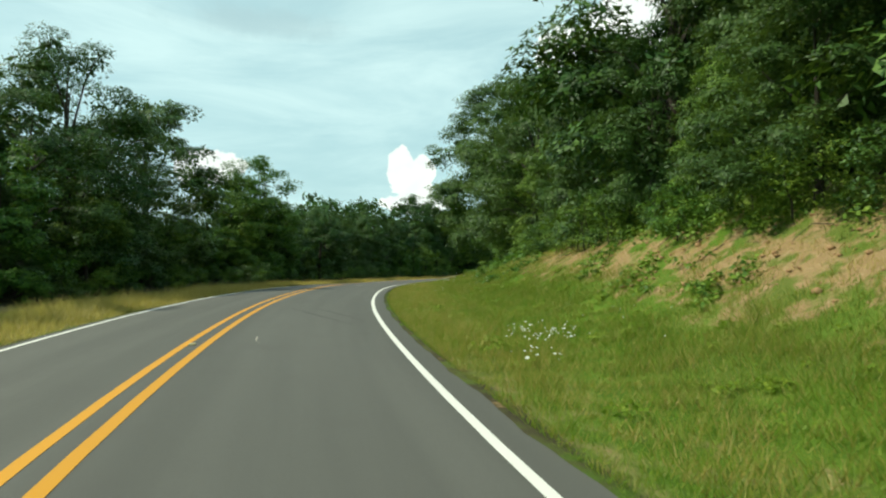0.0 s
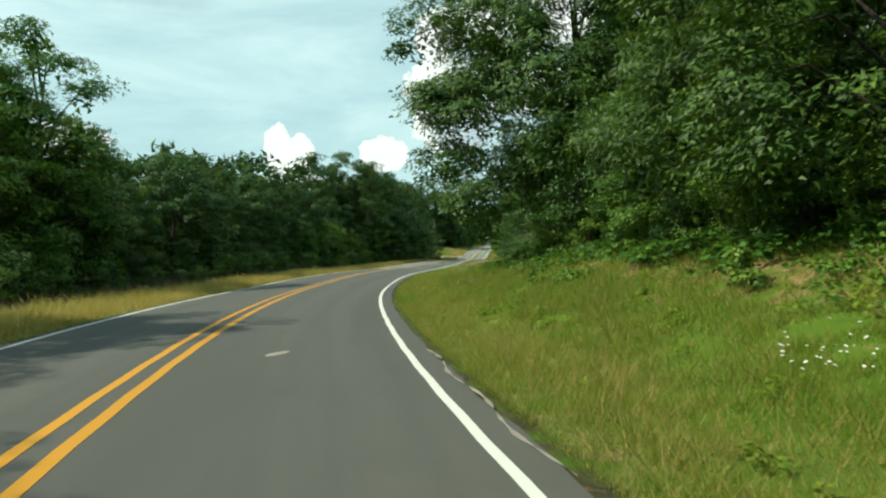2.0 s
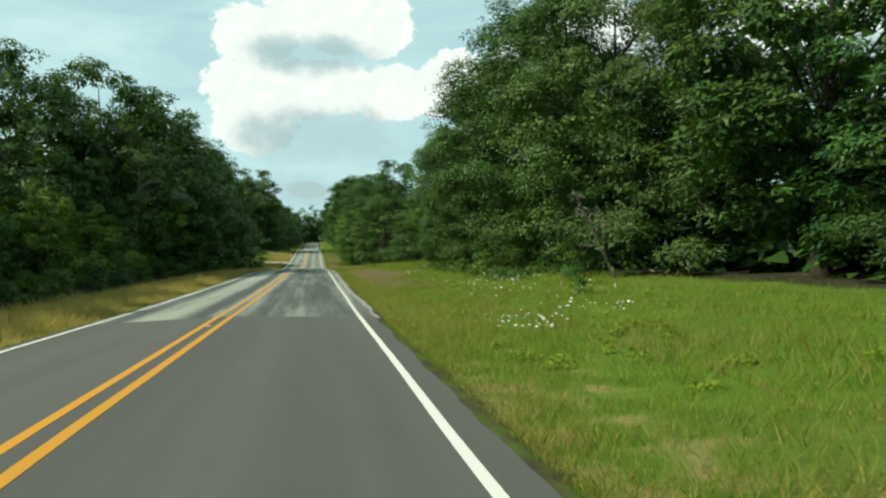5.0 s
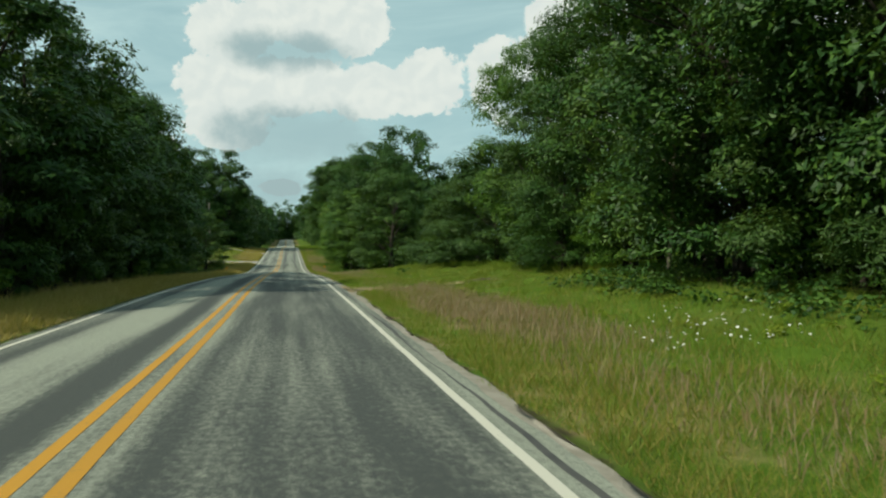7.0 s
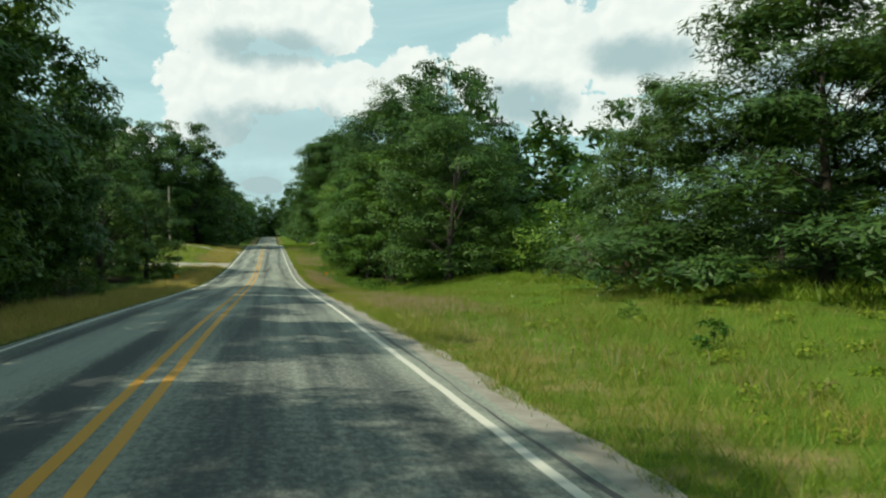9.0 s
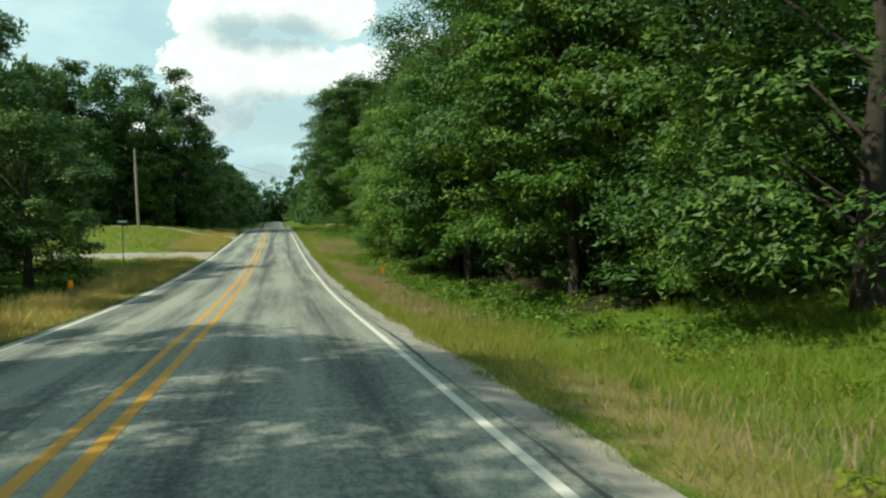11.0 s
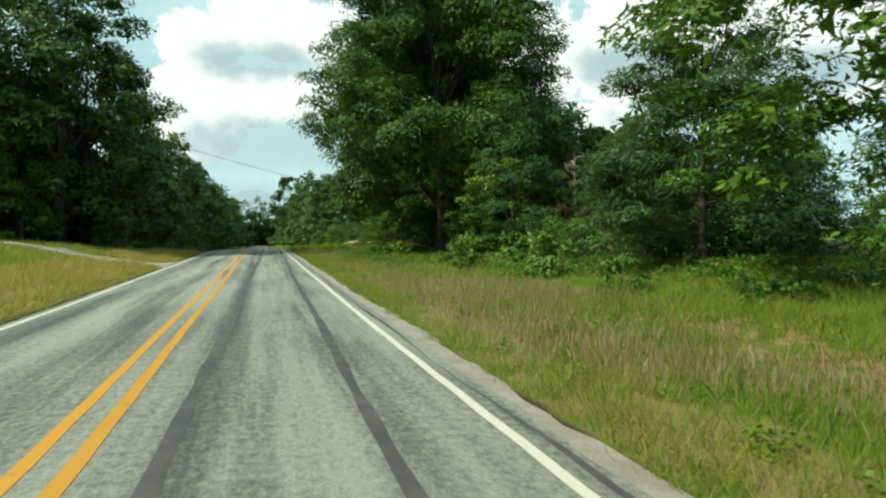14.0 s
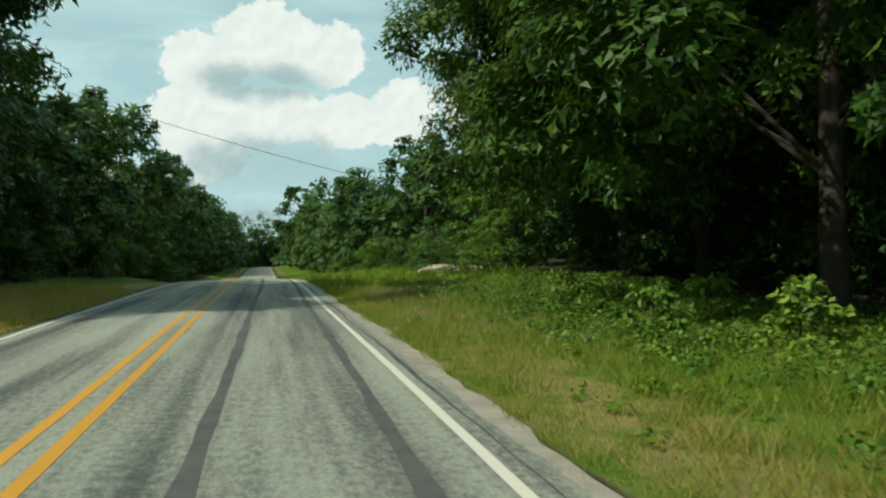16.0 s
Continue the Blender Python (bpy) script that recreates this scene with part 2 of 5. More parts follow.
def ground_material():
    m, nt, b = nodes_of("grassy_soil", 0.95, 0.1)
    v = place_of(nt)
    big, mid, tiny = noise_of(nt, v, 0.25, 4), noise_of(nt, v, 1.6, 6), noise_of(nt, v, 22.0, 5, 0.65)
    green = mix_of(nt, ramp_of(nt, mid, 0.3, 0.7), (0.085, 0.160, 0.016), (0.130, 0.220, 0.024))
    green = mix_of(nt, math_of(nt, "MULTIPLY", ramp_of(nt, big, 0.45, 0.75), 0.6), green, (0.165, 0.165, 0.05))
    dry = mix_of(nt, ramp_of(nt, mid, 0.3, 0.7), (0.25, 0.215, 0.08), (0.32, 0.26, 0.115))
    col = mix_of(nt, ramp_of(nt, math_of(nt, "ADD", attr_of(nt, "dry"), math_of(nt, "MULTIPLY", math_of(nt, "SUBTRACT", mid, 0.5), 1.2)), 0.35, 0.75), green, dry)
    # leaf litter, its colour darkened to paint in the shade under the trees
    shaded_litter = mix_of(nt, ramp_of(nt, mid, 0.3, 0.7), (0.034, 0.034, 0.020), (0.056, 0.050, 0.028))
    col = mix_of(nt, ramp_of(nt, math_of(nt, "ADD", attr_of(nt, "shaded_litter"), math_of(nt, "MULTIPLY", math_of(nt, "SUBTRACT", mid, 0.5), 0.8)), 0.4, 0.7), col, shaded_litter)
    rough_mid = noise_of(nt, v, 4.5, 6, 0.65)
    clay = mix_of(nt, ramp_of(nt, mid, 0.3, 0.7), (0.41, 0.285, 0.15), (0.33, 0.225, 0.11))
    clay = mix_of(nt, math_of(nt, "MULTIPLY", ramp_of(nt, rough_mid, 0.52, 0.7), 0.75), clay, (0.47, 0.34, 0.20))
    clay = mix_of(nt, math_of(nt, "MULTIPLY", ramp_of(nt, math_of(nt, "SUBTRACT", 1.0, rough_mid), 0.56, 0.70), 0.55), clay, (0.19, 0.115, 0.06))
    clay_is = ramp_of(nt, math_of(nt, "ADD", attr_of(nt, "clay"), math_of(nt, "MULTIPLY", math_of(nt, "SUBTRACT", mid, 0.5), 2.4)), 0.30, 0.66)
    col = mix_of(nt, clay_is, col, clay)
    col = mix_of(nt, math_of(nt, "MULTIPLY", tiny, 0.25), col, (0.03, 0.04, 0.012))
    link(nt, col, b.inputs["Base Color"])
    bump_of(nt, b, math_of(nt, "ADD", tiny, math_of(nt, "MULTIPLY", math_of(nt, "MULTIPLY", rough_mid, clay_is), 2.5)), 0.8, 0.05)
    return m


M_GROUND = ground_material()


def new_asphalt():
    m, nt, b = nodes_of("smooth_asphalt", 0.82, 0.35)
    along, v = uv_of(nt, (1.1, 0.035, 1)), place_of(nt)
    streak, mid, grain = noise_of(nt, along, 1.0, 5), noise_of(nt, v, 0.8, 5), noise_of(nt, v, 60.0, 4, 0.7)
    col = mix_of(nt, ramp_of(nt, streak, 0.35, 0.68), (0.087, 0.088, 0.077), (0.110, 0.111, 0.097))
    col = mix_of(nt, math_of(nt, "MULTIPLY", ramp_of(nt, mid, 0.5, 0.8), 0.4), col, (0.076, 0.074, 0.067))
    col = mix_of(nt, math_of(nt, "MULTIPLY", ramp_of(nt, grain, 0.4, 0.7), 0.45), col, (0.070, 0.067, 0.060))
    link(nt, col, b.inputs["Base Color"])
    bump_of(nt, b, grain, 0.35, 0.01)
    return m


def old_asphalt():
    m, nt, b = nodes_of("worn_chip_seal", 0.88, 0.3)
    v = place_of(nt)
    streak = noise_of(nt, uv_of(nt, (2.6, 0.09, 1)), 1.0, 7, 0.62)
    broad = noise_of(nt, uv_of(nt, (0.6, 0.10, 1)), 1.0, 4)
    cross = noise_of(nt, uv_of(nt, (1.3, 7.0, 1)), 1.0, 6, 0.7)
    blot, grain = noise_of(nt, uv_of(nt, (14.0, 8.0, 1)), 1.0, 8, 0.75), noise_of(nt, v, 42.0, 6, 0.8)
    worn = math_of(nt, "ADD", math_of(nt, "ADD", math_of(nt, "MULTIPLY", streak, 0.9), math_of(nt, "MULTIPLY", broad, 0.8)), math_of(nt, "MULTIPLY", attr_of(nt, "track"), 0.36))
    worn = math_of(nt, "ADD", math_of(nt, "ADD", worn, attr_of(nt, "age")), math_of(nt, "MULTIPLY", math_of(nt, "SUBTRACT", blot, 0.5), 1.25))
    worn = math_of(nt, "ADD", worn, math_of(nt, "MULTIPLY", math_of(nt, "SUBTRACT", cross, 0.5), 0.3))
    col = mix_of(nt, ramp_of(nt, worn, 0.66, 1.32), (0.350, 0.374, 0.308), (0.072, 0.081, 0.078))
    col = mix_of(nt, math_of(nt, "MULTIPLY", ramp_of(nt, grain, 0.46, 0.62), 0.55), col, (0.072, 0.080, 0.074))
    col = mix_of(nt, math_of(nt, "MULTIPLY", ramp_of(nt, grain, 0.57, 0.72), 0.42), col, (0.42, 0.445, 0.37))
    link(nt, col, b.inputs["Base Color"])
    bump_of(nt, b, grain, 0.6, 0.015)
    return m


def paint(name, a, worn, wear):
    m, nt, b = nodes_of(name, 0.7, 0.35)
    v = place_of(nt)
    f, g = noise_of(nt, v, 2.5, 6, 0.65), noise_of(nt, v, 28.0, 5, 0.7)
    col = mix_of(nt, math_of(nt, "MULTIPLY", g, 0.3), a, tuple(c * 0.7 for c in a))
    col = mix_of(nt, ramp_of(nt, math_of(nt, "ADD", math_of(nt, "MULTIPLY", f, 0.6), math_of(nt, "MULTIPLY", g, 0.5)), 0.74 - wear, 0.86 - wear), col, worn)
    link(nt, col, b.inputs["Base Color"])
    bump_of(nt, b, g, 0.3, 0.006)
    return m


M_ROAD_NEW, M_ROAD_OLD = new_asphalt(), old_asphalt()
M_WHITE, M_WHITE_OLD = paint("white_line_paint", (0.74, 0.74, 0.68), (0.45, 0.44, 0.40), 0.0), paint("worn_white_line_paint", (0.66, 0.64, 0.55), (0.30, 0.29, 0.25), 0.09)
M_YELLOW, M_YELLOW_OLD = paint("yellow_line_paint", (0.60, 0.285, 0.018), (0.36, 0.20, 0.04), 0.0), paint("worn_yellow_line_paint", (0.56, 0.285, 0.034), (0.28, 0.19, 0.07), 0.12)
M_GRAVEL = plain("pale_gravel", (0.40, 0.37, 0.315), (0.29, 0.26, 0.21), 3.0, 0.95, 0.9)


def dirt_material():
    m, nt, b = nodes_of("packed_dirt", 0.95, 0.2)
    v = place_of(nt)
    mid, fine_n = noise_of(nt, v, 1.3, 6, 0.65), noise_of(nt, v, 14.0, 6, 0.7)
    col = mix_of(nt, ramp_of(nt, mid, 0.3, 0.7), (0.40, 0.31, 0.185), (0.27, 0.205, 0.115))
    col = mix_of(nt, math_of(nt, "MULTIPLY", ramp_of(nt, fine_n, 0.42, 0.66), 0.7), col, (0.15, 0.14, 0.06))
    wet = ramp_of(nt, math_of(nt, "ADD", attr_of(nt, "wet"), math_of(nt, "MULTIPLY", math_of(nt, "SUBTRACT", mid, 0.5), 1.3)), 0.35, 0.6)
    col = mix_of(nt, wet, col, (0.07, 0.048, 0.03))
    link(nt, col, b.inputs["Base Color"])
    link(nt, math_of(nt, "SUBTRACT", 0.95, math_of(nt, "MULTIPLY", wet, 0.45)), b.inputs["Roughness"])
    bump_of(nt, b, fine_n, 0.8, 0.05)
    return m


M_DIRT = dirt_material()
M_TAR = plain("crack_seal_tar", (0.070, 0.072, 0.073), (0.120, 0.120, 0.114), 2.0, 0.75, 0.2)
M_GALV = plain("galvanised_steel", (0.42, 0.43, 0.43), (0.32, 0.33, 0.33), 8.0, 0.5, 0.1, 0.6)
M_ORANGE = plain("orange_sheeting", (0.85, 0.36, 0.01), (0.78, 0.31, 0.01), 6.0, 0.45, 0.05)
M_POLE = plain("weathered_pole_wood", (0.36, 0.31, 0.26), (0.25, 0.21, 0.17), 4.0, 0.9, 0.5)
M_OLD_RAIL = plain("old_fence_wood", (0.16, 0.14, 0.12), (0.09, 0.08, 0.07), 6.0, 0.95, 0.5)
M_DARK = plain("dark_metal", (0.05, 0.05, 0.05), (0.035, 0.035, 0.035), 6.0, 0.5, 0.1)
M_SIGN = plain("pale_sign_face", (0.45, 0.55, 0.52), (0.38, 0.48, 0.45), 5.0, 0.45, 0.05)
M_CLAY = plain("orange_clay", (0.40, 0.25, 0.125), (0.28, 0.165, 0.08), 2.5, 0.95, 0.8)
M_ROCK = plain("pale_sandstone", (0.66, 0.57, 0.44), (0.52, 0.43, 0.32), 1.2, 0.95, 0.8)

# ---- the road's line and the lie of the land ----
R_BEND, S_BEND = 187.21, 3.16
EDGE_R, EDGE_L, CROWN = 3.8, 3.42, 0.038
KNOT_S = [-130] + list(range(-100, 241, 20)) + [260, 280, 300, 350, 400, 450, 500, 560]
KNOT_Z = [-1.4, -0.639, -0.138, 0.15, 0.199, 0.032, 0.048, -0.047, -0.039, 0.04, -0.148, -0.558, -0.821, -0.516, 0.177, 1.006, 1.86, 2.62, 2.80,
          2.45, 2.4, 2.8, 4.5, 6.5, 8.2, 9.5, 10.0]
_m = np.gradient(np.array(KNOT_Z, float), np.array(KNOT_S, float))


def road_z(s):
    """The height of the road's crown, s metres along it."""
    i = int(np.clip(np.searchsorted(KNOT_S, s, side="right") - 1, 0, len(KNOT_S) - 2))
    h = KNOT_S[i + 1] - KNOT_S[i]
    t = min(max((s - KNOT_S[i]) / h, -0.5), 1.5)
    return float((2 * t**3 - 3 * t**2 + 1) * KNOT_Z[i] + (t**3 - 2 * t**2 + t) * h * _m[i] + (3 * t**2 - 2 * t**3) * KNOT_Z[i + 1] + (t**3 - t**2) * h * _m[i + 1])


ZS = np.arange(-140, 600, 0.5)
ZV = np.array([road_z(v) for v in ZS])


def spot(s, u):
    """The place u metres to the right of the road's middle, s metres along it."""
    th = max(0.0, (S_BEND - s) / R_BEND)
    x, y = (R_BEND * (1 - math.cos(th)), S_BEND - R_BEND * math.sin(th)) if th > 0 else (0.0, s)
    return x + u * math.cos(th), y + u * math.sin(th)


def spots(s, u):
    th = np.maximum(0.0, (S_BEND - s) / R_BEND)
    x = np.where(th > 0, R_BEND * (1 - np.cos(th)), 0.0) + u * np.cos(th)
    y = np.where(th > 0, S_BEND - R_BEND * np.sin(th), s) + u * np.sin(th)
    return x, y


# heights of the ground over the road's crown, across it, at stations along it
RIGHT_U = (3.8, 4.3, 5.5, 7, 9, 11, 13, 16, 20, 30, 60, 160)
RIGHT = {-130: (-.17, -.22, -.3, -.3, .1, 1.3, 2.7, 3.6, 4.2, 5, 6, 6), -70: (-.17, -.22, -.3, -.25, .2, 1.5, 2.9, 3.7, 4.2, 5, 6, 6),
         -52: (-.17, -.22, -.25, -.1, .5, 1.5, 2.3, 2.9, 3.4, 4, 5, 5), -36: (-.17, -.2, -.15, .1, .7, 1.3, 1.8, 2.1, 2.4, 3, 3, 3),
         -18: (-.17, -.2, -.1, .2, .8, 1.4, 1.9, 2.2, 2.4, 2.6, 2.6, 2.6), -5: (-.17, -.2, -.2, 0, .3, .55, .8, 1.0, 1.1, 1.3, 1.5, 1.5), 8: (-.17, -.22, -.2, -.1, .05, .15, .3, .5, .6, .8, 1, 1),
         50: (-.17, -.22, -.2, -.1, .1, .35, .5, .6, .7, .9, 1, 1), 62: (-.17, -.2, -.2, -.2, -.05, .2, .4, .5, .6, .8, 1, 1),
         85: (-.17, -.22, -.2, -.05, .15, .35, .5, .6, .8, 1.2, 1.5, 1.5), 105: (-.17, -.22, -.4, -.6, -.5, -.1, .3, .5, .7, 1, 1, 1),
         138: (-.17, -.22, -.4, -.55, -.35, 0, .3, .5, .7, 1, 1, 1), 160: (-.17, -.2, -.2, -.1, .1, .3, .45, .6, .7, 1, 1, 1),
         178: (-.17, -.2, -.2, -.2, -.1, 0, .15, .3, .5, .8, 1, 1), 192: (-.17, -.2, -.25, -.25, -.2, -.1, 0, .2, .4, .8, 1, 1),
         205: (-.17, -.2, -.15, -.1, .1, .3, .5, .7, .9, 1.2, 1.5, 1.5), 560: (-.17, -.2, -.15, 0, .2, .5, .8, 1, 1.2, 1.5, 2, 2)}
LEFT_U = (3.42, 4.2, 5.5, 7, 9, 11, 14, 20, 30, 60, 160, 500)
LEFT = {-130: (-.16, -.25, -.4, -.4, -.3, -.2, 0, .2, .3, .3, .3, .3), 0: (-.16, -.25, -.35, -.3, -.15, 0, .1, .2, .3, .3, .3, .3),
        60: (-.16, -.25, -.35, -.3, -.1, .1, .2, .3, .4, .5, .5, .5), 110: (-.16, -.25, -.4, -.45, -.3, -.1, .1, .3, .4, .5, .5, .5),
        140: (-.16, -.25, -.45, -.5, -.3, -.1, .0, .1, .2, .4, .4, .4), 149: (-.16, -.16, -.15, -.13, -.1, -.05, 0, .1, .2, .3, .4, .4),
        156: (-.16, -.16, -.15, -.1, -.05, 0, .05, .1, .2, .3, .4, .4), 168: (-.16, -.2, -.1, .1, .5, .8, 1.0, 1.1, 1.1, 1.1, 1, 1),
        184: (-.16, -.2, -.1, .2, .7, 1.1, 1.4, 1.5, 1.6, 1.6, 1.5, 1.5), 205: (-.16, -.25, -.3, -.1, .3, .5, .7, 1, 1.1, 1.2, 1.2, 1.2),
        560: (-.16, -.25, -.3, -.1, .2, .5, .7, 1, 1.1, 1.2, 1.2, 1.2)}
RS, LS = np.array(sorted(RIGHT), float), np.array(sorted(LEFT), float)
RH, LH = np.array([RIGHT[k] for k in sorted(RIGHT)]), np.array([LEFT[k] for k in sorted(LEFT)])


def blend(table, ss, us, s, u):
    i = np.clip(np.searchsorted(ss, s, side="right") - 1, 0, len(ss) - 2)
    t = np.clip((s - ss[i]) / (ss[i + 1] - ss[i]), 0, 1)
    j = np.clip(np.searchsorted(us, u, side="right") - 1, 0, len(us) - 2)
    w = np.clip((u - us[j]) / (us[j + 1] - us[j]), 0, 1)
    return (1 - t) * ((1 - w) * table[i, j] + w * table[i, j + 1]) + t * ((1 - w) * table[i + 1, j] + w * table[i + 1, j + 1])


def lumps(s, u):
    """Small unevenness of the soil, none at the road's edge."""
    fade = np.clip((np.abs(u) - 4.3) / 3, 0, 1)
    return fade * (0.07 * np.sin(0.9 * s + 1.3 * u) * np.sin(0.53 * s - 0.8 * u) + 0.05 * np.sin(2.3 * s + 0.7) * np.sin(1.9 * u + 0.2 * s) + 0.03 * np.sin(4.1 * s + 3 * u))


def ground_z(s, u):
    """The ground's height at arrays of s and u."""
    s, u = np.atleast_1d(np.asarray(s, float)), np.atleast_1d(np.asarray(u, float))
    h = np.where(u > 0, blend(RH, RS, np.array(RIGHT_U), s, np.abs(u)), blend(LH, LS, np.array(LEFT_U), s, np.abs(u)))
    return np.interp(s, ZS, ZV) + h + lumps(s, u)


def on_ground(s, u, sink=0.0):
    return (*spot(s, u), float(ground_z(s, u)[0]) - sink)


def grid_mesh(name, verts, rows, cols, mat):
    idx = np.arange(rows * cols).reshape(rows, cols)
    faces = np.stack([idx[:-1, :-1], idx[:-1, 1:], idx[1:, 1:], idx[1:, :-1]], -1).reshape(-1, 4)
    return np_mesh(name, verts, faces, mat)


def np_mesh(name, verts, faces, mat):
    """A mesh from arrays; every face has the same number of corners."""
    me = bpy.data.meshes.new(name)
    verts, faces = np.asarray(verts, np.float32), np.asarray(faces, np.int32)
    k = faces.shape[1]
    me.vertices.add(len(verts))
    me.vertices.foreach_set("co", verts.ravel())
    me.loops.add(faces.size)
    me.loops.foreach_set("vertex_index", faces.ravel())
    me.polygons.add(len(faces))
    me.polygons.foreach_set("loop_start", np.arange(0, faces.size, k, dtype=np.int32))
    me.update(calc_edges=True)
    me.materials.append(mat)
    return me


def add_float(me, name, values):
    at = me.attributes.new(name, "FLOAT", "POINT")
    at.data.foreach_set("value", np.asarray(values, np.float32))


def add_uv(me, s, u):
    layer = me.uv_layers.new(name="along")
    vi = np.empty(len(me.loops), np.int32)
    me.loops.foreach_get("vertex_index", vi)
    layer.data.foreach_set("uv", np.stack([u[vi], s[vi]], -1).astype(np.float32).ravel())


def smooth(me):
    me.polygons.foreach_set("use_smooth", np.ones(len(me.polygons), bool))


def strip(name, s_values, u_values, mat, lift, crown=True, jag=None):
    """A band along the road, lying on it: columns at u_values."""
    s, u = np.meshgrid(np.asarray(s_values, float), np.asarray(u_values, float), indexing="ij")
    if jag is not None:
        u = u + jag(s, u)
    x, y = spots(s, u)
    z = (np.interp(s, ZS, ZV) - CROWN * np.abs(u) if crown else ground_z(s.ravel(), u.ravel()).reshape(s.shape)) + lift
    me = grid_mesh(name, np.stack([x, y, z], -1).reshape(-1, 3), s.shape[0], s.shape[1], mat)
    add_uv(me, s.ravel(), u.ravel())
    return new(name, me), s.ravel(), u.ravel()


# ---- setting: ground, road, its lines and edges ----
S_SEAM = 14.3
gs = np.concatenate([np.arange(-200, -130, 5.0), np.arange(-130, 260, 1.0), np.arange(260, 561, 5.0)])
gu = np.array([-500, -160, -60, -40, -30, -24, -20, -17, -14, -12.5, -11, -10, -9, -8, -7, -6.2, -5.5, -4.8, -4.2, -3.8, -3.42, -3.0, 0.0, 3.4, 3.8, 4.05, 4.3, 4.8, 5.5, 6.2, 7, 7.7,
               8.4, 9, 9.6, 10.3, 11, 11.7, 12.4, 13, 14, 15, 16, 18, 20, 24, 30, 40, 60, 100, 160])
gS, gU = np.meshgrid(gs, gu, indexing="ij")
fs, fu = gS.ravel(), gU.ravel()
gz = ground_z(fs, fu)
gz = np.where((fu > -3.4) & (fu < 3.75), np.interp(fs, ZS, ZV) - 0.45, gz)
gx, gy = spots(fs, fu)
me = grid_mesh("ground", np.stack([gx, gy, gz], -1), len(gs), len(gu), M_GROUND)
clay = np.clip(1 - np.abs(fu - np.interp(fs, [-62, -50, -30], [10.9, 10.6, 9.6])) / np.interp(fs, [-50, -34], [2.6, 1.7]), 0, 1) * np.interp(fs, [-130, -80, -62, -52, -44, -36, -30, -24], [0.66, 0.66, 0.60, 0.52, 0.46, 0.42, 0.3, 0]) * (fu > 0)
clay += np.clip(1 - np.abs(fu - 8.8) / 1.4, 0, 1) * np.interp(fs, [146, 149, 155, 158], [0, 0.62, 0.62, 0]) * (fu > 0)
add_float(me, "clay", clay)
dry = np.clip(1 - np.abs(np.abs(fu) - 5.2) / 1.8, 0, 1) * np.interp(fs, [-130, 0, 30, 60, 100, 130, 200], [0.45, 0.5, 0.6, 0.65, 0.95, 1.0, 0.85])
dry = np.maximum(dry, np.where(fu < 0, np.clip(1.2 - np.abs(np.abs(fu) - 5.2) / 2.0, 0, 1), 0) * 0.95)
dry = np.maximum(dry, 0.5 * np.clip(1 - (np.abs(fu) - 4.3) / 0.8, 0, 1))
dry = np.maximum(dry, 0.45 * np.exp(-((fs - 170) / 14) ** 2) * np.exp(-((fu - 8.5) / 3.5) ** 2))
dry = np.maximum(dry, 0.42 * ((fu < -4) & (fs > 136) & (fs < 212)))
dry = np.maximum(dry, 0.62 * np.interp(fs, [-60, -48, -24, -16], [0, 1, 1, 0]) * np.clip(1 - np.abs(fu - 10) / 2.2, 0, 1))
add_float(me, "dry", dry)


def wood_edge(s, u):
    """How far from the road's middle the grass ends and the wood's floor begins."""
    return np.where(u > 0, np.interp(s, [-130, -60, -30, 0, 30, 52, 58, 95, 105, 112, 140, 148, 156, 165, 185, 190, 202, 210, 560], [12.6, 12.6, 12.4, 15, 15, 13, 60, 60, 14, 8.4, 8.4, 11, 40, 16, 13, 11.5, 11.5, 13, 13]),
                    np.interp(s, [-130, 0, 100, 130, 145, 190, 205, 560], [7.8, 7.6, 8.0, 10, 30, 30, 8.6, 9.5]))


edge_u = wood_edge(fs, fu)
# litter with painted-in tree shade, from the wood's edge inwards
shaded_litter = np.clip((np.abs(fu) - edge_u + 0.3) / 1.2, 0, 1) * np.clip((40 - np.abs(fu)) / 8, 0, 1)
shaded_litter = np.maximum(shaded_litter, 0.6 * np.clip(1 - (np.abs(fu) - 4.05) / 0.4, 0, 1))      # crumbled soil at the asphalt's edge
add_float(me, "shaded_litter", shaded_litter)
smooth(me)
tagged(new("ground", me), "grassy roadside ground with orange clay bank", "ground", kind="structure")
far = np_mesh("far_ground", [(-4000, -4000, -6), (4000, -4000, -6), (4000, 4000, -6), (-4000, 4000, -6)], [(0, 1, 2, 3)], M_GROUND)
tagged(new("far_ground", far), "distant flat ground under the woods", "ground", kind="structure")


def edge_jag(s, u):
    return np.where(u > EDGE_R - 0.05, 0.02 * np.sin(1.9 * s) + 0.015 * np.sin(5.3 * s + 1) + 0.012 * np.sin(11.0 * s), 0) + np.where(u < -EDGE_L + 0.05, 0.02 * np.sin(2.3 * s) + 0.015 * np.sin(7 * s), 0)


ru = np.array([-EDGE_L, -3.18, -2.6, -1.75, -0.9, -0.3, 0, 0.3, 0.9, 1.7, 2.55, 3.4, EDGE_R])
road_new, s_, u_ = strip("road", np.append(np.arange(-130, S_SEAM - 0.05, 0.5), S_SEAM), ru, M_ROAD_NEW, 0.0, jag=edge_jag)
tagged(road_new, "smooth grey asphalt two-lane road in a bend", "road", kind="structure")
